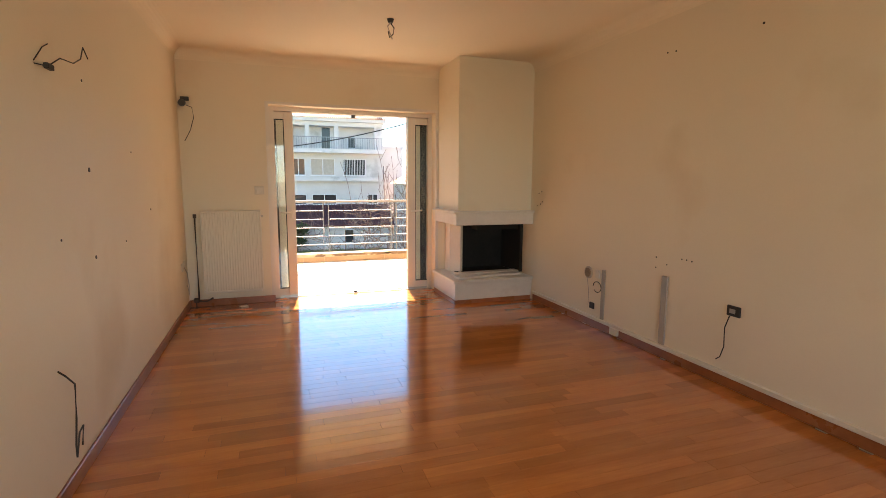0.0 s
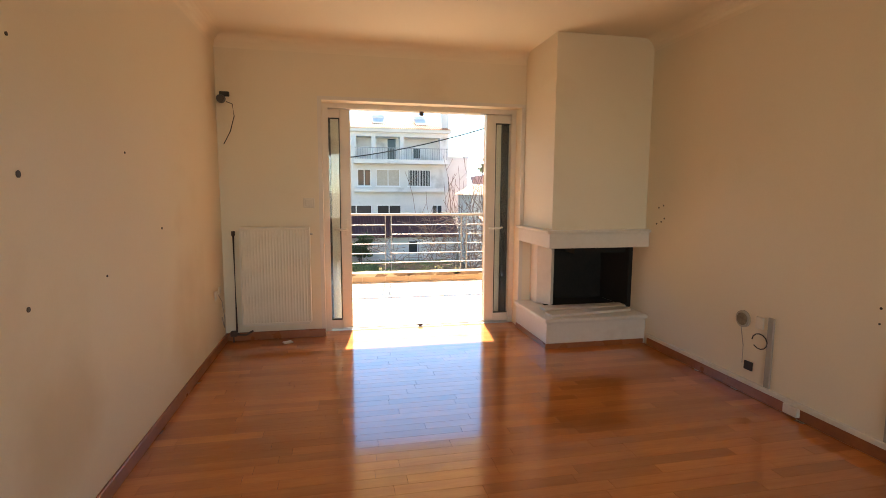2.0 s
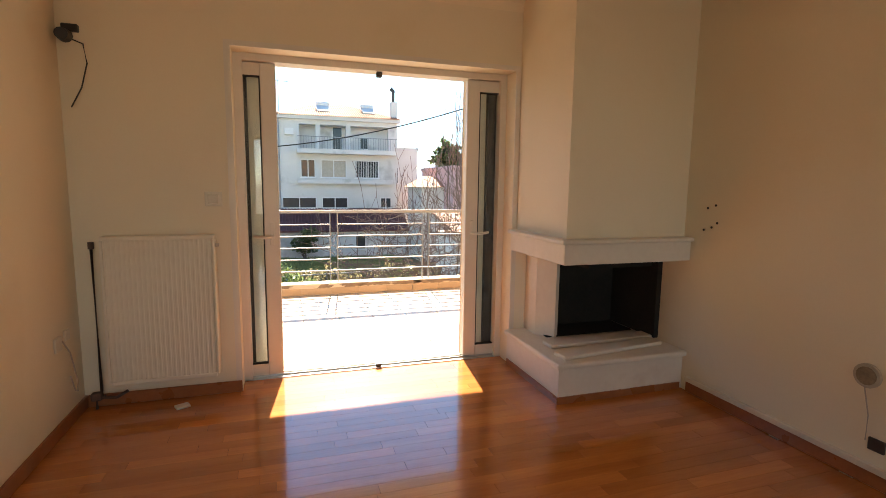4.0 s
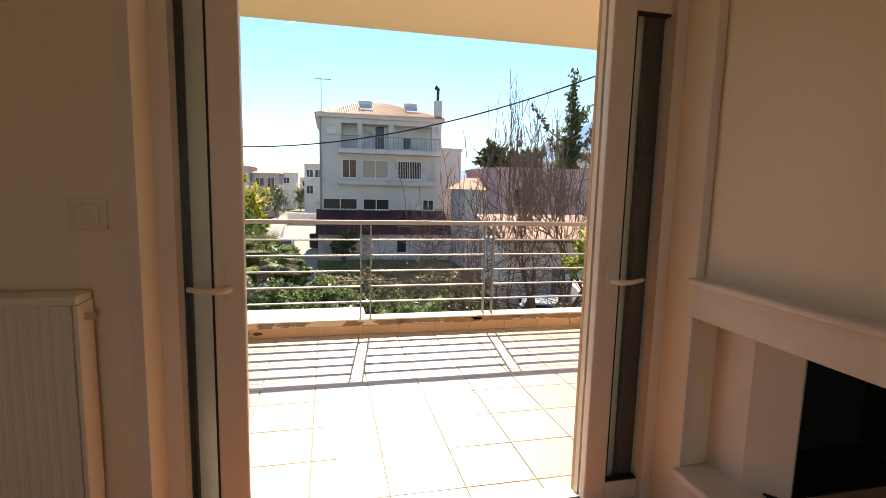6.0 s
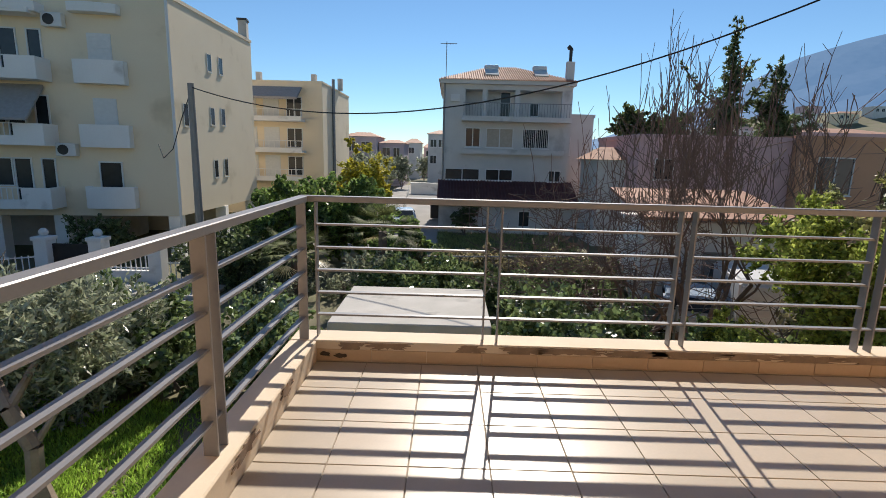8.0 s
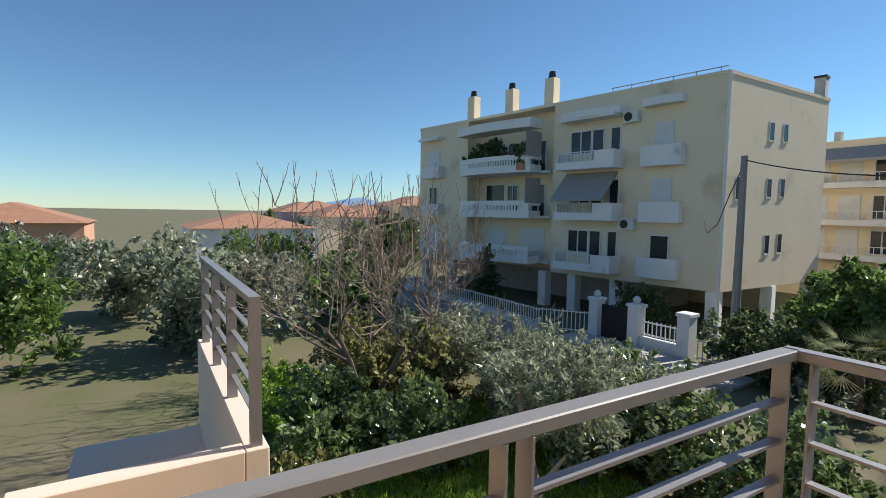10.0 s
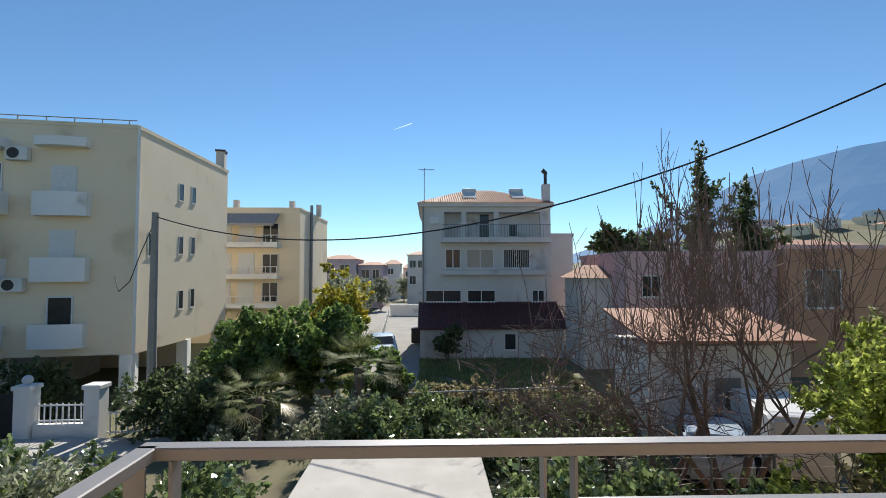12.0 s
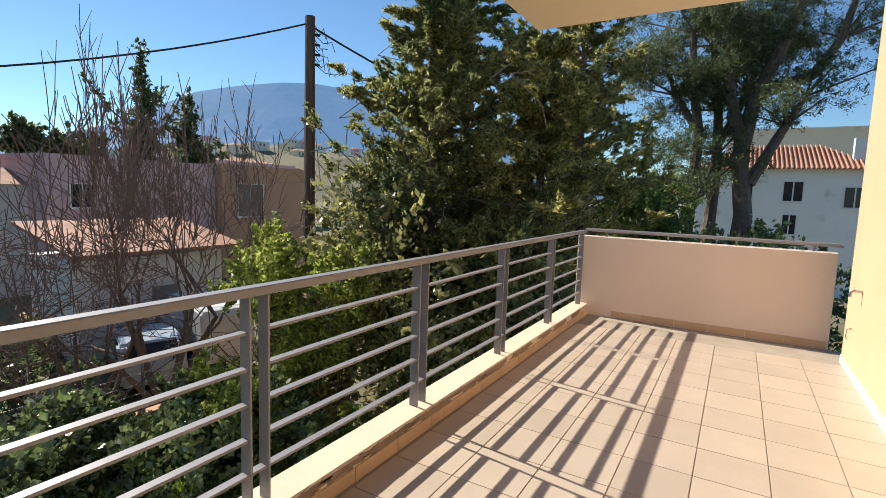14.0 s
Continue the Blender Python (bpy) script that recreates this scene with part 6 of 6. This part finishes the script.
turf(-11, 0.2, 9.6, 18.8, 170000, 0.11, 91, L_GRASS, "bright green weedy garden grass")
turf(4.5, 11, 13.5, 20.8, 60000, 0.16, 92, L_GRASS, "bright green weedy grass")
turf(0.5, 9, 30.3, 43.5, 45000, 0.2, 93, L_TURF, "grass before the white house")
fn = thing("wire_fence", (0.4, 29.0, ZG), "rusty post fence with a pale pipe rail", "fence", rz=8)
part("rail", tube([(0, 0, 1.32), (6.4, 0, 1.3)], 0.03, 6), M_CONC, fn)
for k in range(6):
    part("post", cyl(bmesh.new(), (0.3 + 1.05 * k, 0, 0), (0.3 + 1.05 * k, 0, 1.35), 0.025, n=6), M_GREYM, fn)

# ---- clutter on the room's walls ----
def wire_thing(name, loc, pts, label, r=0.004, m=None, category="wire", box_=None):
    w = thing(name, loc, label, category)
    if box_:
        part("socket_box", boxes(box_, bevel=0.004), M_DARK, w)
    part("wire", tube(pts, r, 5), m or M_WIRE, w)
    return w


def spots(pts, x, out, label):
    for i, (y, z, r) in enumerate(pts):
        s = 1 if out > 0 else -1
        tagged(part("nail_hole", cyl(bmesh.new(), (x, y, z), (x + s * 0.003, y, z), r, n=7), M_DARK), label, "nail hole", group="nail holes", kind="structure")


spots([(6.041, 1.416, 0.013), (6.044, 1.86, 0.007), (7.362, 1.143, 0.008), (6.031, 0.963, 0.010), (6.9, 1.55, 0.006), (5.6, 1.1, 0.006), (6.62, 0.98, 0.006)], XL, 1, "dark nail hole in the plaster wall")
spots([(6.149, 2.336, 0.007), (6.065, 2.329, 0.007), (5.368, 2.329, 0.008), (6.134, 0.782, 0.007), (5.875, 0.803, 0.006), (5.83, 0.803, 0.006), (5.78, 0.80, 0.006), (6.02, 0.74, 0.006), (6.134, 0.70, 0.006)], XR, -1, "dark nail hole in the plaster wall")
wl = wire_thing("wall_light_wires", (XL, 5.5, 1.83), [(0.0, 0, 0), (0.03, 0.05, 0.0), (0.05, 0.13, 0.05), (0.07, 0.22, 0.05), (0.07, 0.32, 0.09), (0.06, 0.4, 0.16), (0.06, 0.46, 0.12)], "torn lamp wires hanging from the wall", 0.0028)
part("wire", tube([(0.0, 0, 0.01), (0.04, -0.02, 0.06), (0.05, 0.01, 0.08)], 0.0025, 5), M_WIRE, wl)
part("connector", boxes((0.02, 0.04, 0.03, 0.09, -0.012, 0.012), bevel=0.003), M_DARK, wl)
wire_thing("loose_wire", (XL, 5.43, 0.18), [(0.0, 0.0, 0.38), (0.03, -0.01, 0.36), (0.04, 0.05, 0.3), (0.03, 0.06, 0.14), (0.04, 0.0, 0.04), (0.05, -0.03, 0.0), (0.05, 0.02, 0.09), (0.05, 0.07, 0.10), (0.05, 0.04, 0.02)], "loose black wire hanging from a hole in the wall")
ow = wire_thing("loose_wire", (XL, 8.62, 0.17), [(0.0, 0.0, 0.33), (0.03, 0.02, 0.25), (0.04, 0.05, 0.1), (0.03, 0.08, 0.0), (0.04, 0.02, 0.03), (0.03, 0.0, 0.12)], "loose pale wire hanging below a socket", 0.004, M_GREYPL)
sk = thing("wall_socket", (XL, 8.56, 0.49), "small cream socket plates on the wall", "socket")
part("plate", boxes((0, 0.012, -0.04, 0.04, -0.04, 0.04), bevel=0.003), M_PLASTIC, sk)
part("plate", boxes((0, 0.012, 0.09, 0.15, -0.01, 0.05), bevel=0.003), M_PLASTIC, sk)
lm = wire_thing("wall_lamp_holder", (-0.2, YN, 2.13), [(0.02, -0.05, 0.0), (0.07, -0.06, -0.02), (0.08, -0.05, -0.12), (0.04, -0.03, -0.25), (-0.02, -0.02, -0.36)], "black lamp holder dangling from the wall on a wire", 0.004, category="lamp holder")
part("holder", cyl(bmesh.new(), (-0.03, -0.001, 0.03), (-0.02, -0.09, 0.02), 0.038, 0.032, 12), M_DARK, lm)
part("bracket", boxes((-0.04, 0.04, -0.03, 0.0, 0.05, 0.09), bevel=0.004), M_DARK, lm)
sw = thing("light_switch", (0.487, YN, 1.26), "cream plastic light switch on the wall", "light switch")
part("plate", boxes((-0.05, 0.05, -0.012, 0, -0.045, 0.045), bevel=0.004, seg=2), M_PLASTIC, sw)
part("rocker", boxes((-0.032, 0.032, -0.018, -0.0121, -0.03, 0.03), bevel=0.003), M_PLASTIC, sw)
st = tagged(part("wall_stain", prism([(0.40, 2.36), (0.52, 2.36), (0.52, 2.52), (0.44, 2.56), (0.36, 2.54), (0.42, 2.47)], "y", YN - 0.002, YN + 0.001), M_WALL), "faint patched rectangle on the wall", "patched plaster", kind="structure")

rb = thing("junction_box", (XR, 7.0, 0.51), "round open junction box in the wall", "junction box")
bm = bmesh.new()
cyl(bm, (-0.015, 0, 0), (0.0, 0, 0), 0.058, n=16)
part("rim", bm, M_BEIGEBL, rb)
part("cover", cyl(bmesh.new(), (-0.02, 0, 0), (-0.0151, 0, 0), 0.043, n=14), M_DRY_PL, rb)
part("wire", tube([(-0.02, 0.0, -0.05), (-0.02, -0.03, -0.18), (-0.02, -0.03, -0.3)], 0.003, 5), M_GREYPL, rb)
ws = thing("wall_socket", (XR, 6.86, 0.515), "small cream wall socket beside the junction box", "socket")
part("plate", boxes((-0.015, 0, -0.03, 0.03, -0.04, 0.04), bevel=0.003), M_PLASTIC, ws)
for y, z0, z1, w in ((6.77, 0.105, 0.57, 0.022), (6.02, 0.105, 0.65, 0.03)):
    c_ = thing("cable_channel", (XR, y, z0), "grey vertical cable channel on the wall", "cable channel", group="cable channels")
    part("cover", boxes((-0.016, 0, -w, w, 0, z1 - z0), bevel=0.003), M_GREYPL, c_)
rg = thing("loose_wire", (XR, 6.83, 0.4), "loop of black wire beside the cable channel", "wire")
part("wire", tube([(-0.03, 0.06 * math.cos(a), 0.05 * math.sin(a)) for a in [k * 0.5 for k in range(12)]], 0.004, 5), M_WIRE, rg)
s2 = thing("socket_hole", (XR, 6.93, 0.2), "small dark open socket above the skirting", "socket")
part("box", boxes((-0.012, 0, -0.035, 0.035, -0.03, 0.03), bevel=0.003), M_DARK, s2)
s3 = thing("wall_socket", (XR, 5.4, 0.527), "dark open socket box with a hanging wire", "socket")
part("box", boxes((-0.016, 0, -0.05, 0.05, -0.035, 0.035), bevel=0.004), M_DARK, s3)
part("terminal", boxes((-0.02, -0.0161, -0.02, 0.025, -0.015, 0.015), bevel=0.002), M_GREYPL, s3)
part("wire", tube([(-0.018, 0.02, -0.035), (-0.03, 0.04, -0.12), (-0.03, 0.035, -0.25), (-0.03, 0.06, -0.33), (-0.03, 0.09, -0.355)], 0.004, 5), M_WIRE, s3)
s4 = thing("floor_socket", (XR - 0.016, 6.56, 0.05), "small cream socket on the skirting board", "socket")
part("plate", boxes((-0.03, 0, -0.05, 0.05, -0.03, 0.03), bevel=0.004), M_PLASTIC, s4)
for dy, dz in ((0.0, 0.0), (0.06, 0.02), (0.1, 0.05), (0.02, 0.14), (0.08, 0.16)):
    spots([(8.02 - dy, 1.10 + dz, 0.008)], XR, -1, "dark nail hole in the plaster wall")
hk = thing("ceiling_hook", (1.6, 7.25, HC), "bare ceiling hook with short lamp wires", "ceiling hook")
part("rose", cyl(bmesh.new(), (0, 0, 0), (0, 0, -0.03), 0.03, 0.02, 10), M_DARK, hk)
part("wire", tube([(0, 0, -0.03), (0.03, 0, -0.07), (0.02, 0, -0.12), (-0.01, 0, -0.15), (-0.02, 0.0, -0.1)], 0.005, 5), M_WIRE, hk)
part("wire", tube([(0, 0, -0.03), (-0.025, 0, -0.06), (-0.01, 0, -0.1), (0.015, 0, -0.16)], 0.005, 5), M_GREYPL, hk)

# ---- pieces: floor strips, tiles ----
def piece_mesh(name, w, d, h, m, bev=0.0012):
    """A thin slab w by d with softened upper edges, its top at z = 0."""
    me = bpy.data.meshes.new(name)
    a, b = w / 2, d / 2
    v = [(-a, -b, -h), (a, -b, -h), (a, b, -h), (-a, b, -h), (-a, -b, -bev), (a, -b, -bev), (a, b, -bev), (-a, b, -bev),
         (-a + bev, -b + bev, 0), (a - bev, -b + bev, 0), (a - bev, b - bev, 0), (-a + bev, b - bev, 0)]
    f = [(8, 9, 10, 11), (0, 1, 5, 4), (1, 2, 6, 5), (2, 3, 7, 6), (3, 0, 4, 7), (4, 5, 9, 8), (5, 6, 10, 9), (6, 7, 11, 10), (7, 4, 8, 11)]
    me.from_pydata(v, [], f)
    me.update()
    me.materials.append(m)
    return me


fl = bpy.data.objects["floor"]
LEN = (0.45, 0.6, 0.75, 0.9)
SW = 0.075
meshes = {L_: piece_mesh("plank", L_ - 0.001, SW - 0.0008, 0.0118, M_PLANK, 0.0003) for L_ in LEN}
rp = random.Random(77)
rest_v, rest_f, made = [], [], 0
rows_ = int((FR_Y0 - YB) / SW) + 1
order = sorted(range(rows_), key=lambda k: abs(YB + (k + 0.5) * SW - 6.0))
for k in order:
    y = YB + (k + 0.5) * SW
    x = XL - rp.random() * 0.8
    lo, hi = (XL, XR) if y < YN else (DX0, DX1)
    while x < hi:
        L_ = rp.choice(LEN)
        a, b = max(x, lo), min(x + L_, hi)
        x += L_
        if b - a < 0.05:
            continue
        tilt = rp.gauss(0, 0.0004)
        full = abs((b - a) - L_) < 1e-6
        if made < 300 and full and y < YN:
            o = new("plank", meshes[L_])
            o.parent = fl
            o.matrix_basis = Matrix.Translation(((a + b) / 2, y, 0)) @ Euler((tilt, tilt * 0.3, 0)).to_matrix().to_4x4()
            made += 1
        else:
            n = len(rest_v)
            y0_, y1_ = y - SW / 2 + 0.0004, min(y + SW / 2 - 0.0004, FR_Y0)
            dz = tilt * SW / 2
            rest_v += [(a + 0.0005, y0_, -dz), (b - 0.0005, y0_, -dz), (b - 0.0005, y1_, dz), (a + 0.0005, y1_, dz), (a + 0.0005, y0_, -0.0118), (b - 0.0005, y0_, -0.0118), (b - 0.0005, y1_, -0.0118), (a + 0.0005, y1_, -0.0118)]
            rest_f += [(n, n + 1, n + 2, n + 3), (n + 4, n + 5, n + 1, n), (n + 5, n + 6, n + 2, n + 1), (n + 6, n + 7, n + 3, n + 2), (n + 7, n + 4, n, n + 3)]
me = bpy.data.meshes.new("plank_rest")
me.from_pydata(rest_v, [], rest_f)
me.update()
o = obj("plank_rest", me, M_PLANK_REST, fl)
o["kind"] = "stuff"

fb = bpy.data.objects["floor_balcony"]
TP = 0.3595
tm = piece_mesh("tile", TP - 0.006, TP - 0.006, 0.008, M_TILE, 0.0015)
xs0, ys0 = 1.425 - 4 * TP, 10.085 - 3 * TP
cut = {}
for i in range(-1, 20):
    for j in range(0, 9):
        x0_, x1_ = max(xs0 + i * TP, 0.376), min(xs0 + (i + 1) * TP, 7.76)
        y0_, y1_ = max(ys0 + j * TP, YOUT + 0.032), min(ys0 + (j + 1) * TP, 11.904)
        if x1_ - x0_ < 0.04 or y1_ - y0_ < 0.04:
            continue
        key = (round(x1_ - x0_, 3), round(y1_ - y0_, 3))
        if key not in cut:
            cut[key] = tm if key == (round(TP, 3), round(TP, 3)) else piece_mesh("tile", key[0] - 0.006, key[1] - 0.006, 0.008, M_TILE, 0.0015)
        o = new("tile", cut[key])
        o.parent = fb
        o.matrix_basis = Matrix.Translation(((x0_ + x1_) / 2, (y0_ + y1_) / 2, ZB)) @ Euler((rp.gauss(0, 0.0012), rp.gauss(0, 0.0012), 0)).to_matrix().to_4x4()
kf = bpy.data.objects["kerb_front"]
sm = piece_mesh("tile", TP - 0.005, 0.078, 0.008, M_SKTILE, 0.0015)
for i in range(21):
    x = 0.376 + TP * (i + 0.5)
    if x + TP / 2 > 7.76:
        break
    o = new("tile", sm)
    o.parent = kf
    o.matrix_basis = pose(x + 0.0, 11.897, ZB + 0.041, 90, 0, 0)
wp = bpy.data.objects["wall_parapet"]
for i in range(7):
    y = 9.46 + TP * (i + 0.5)
    if y > 11.75:
        break
    o = new("tile", sm)
    o.parent = wp
    o.matrix_basis = pose(7.754, y, ZB + 0.041, 90, 0, -90)
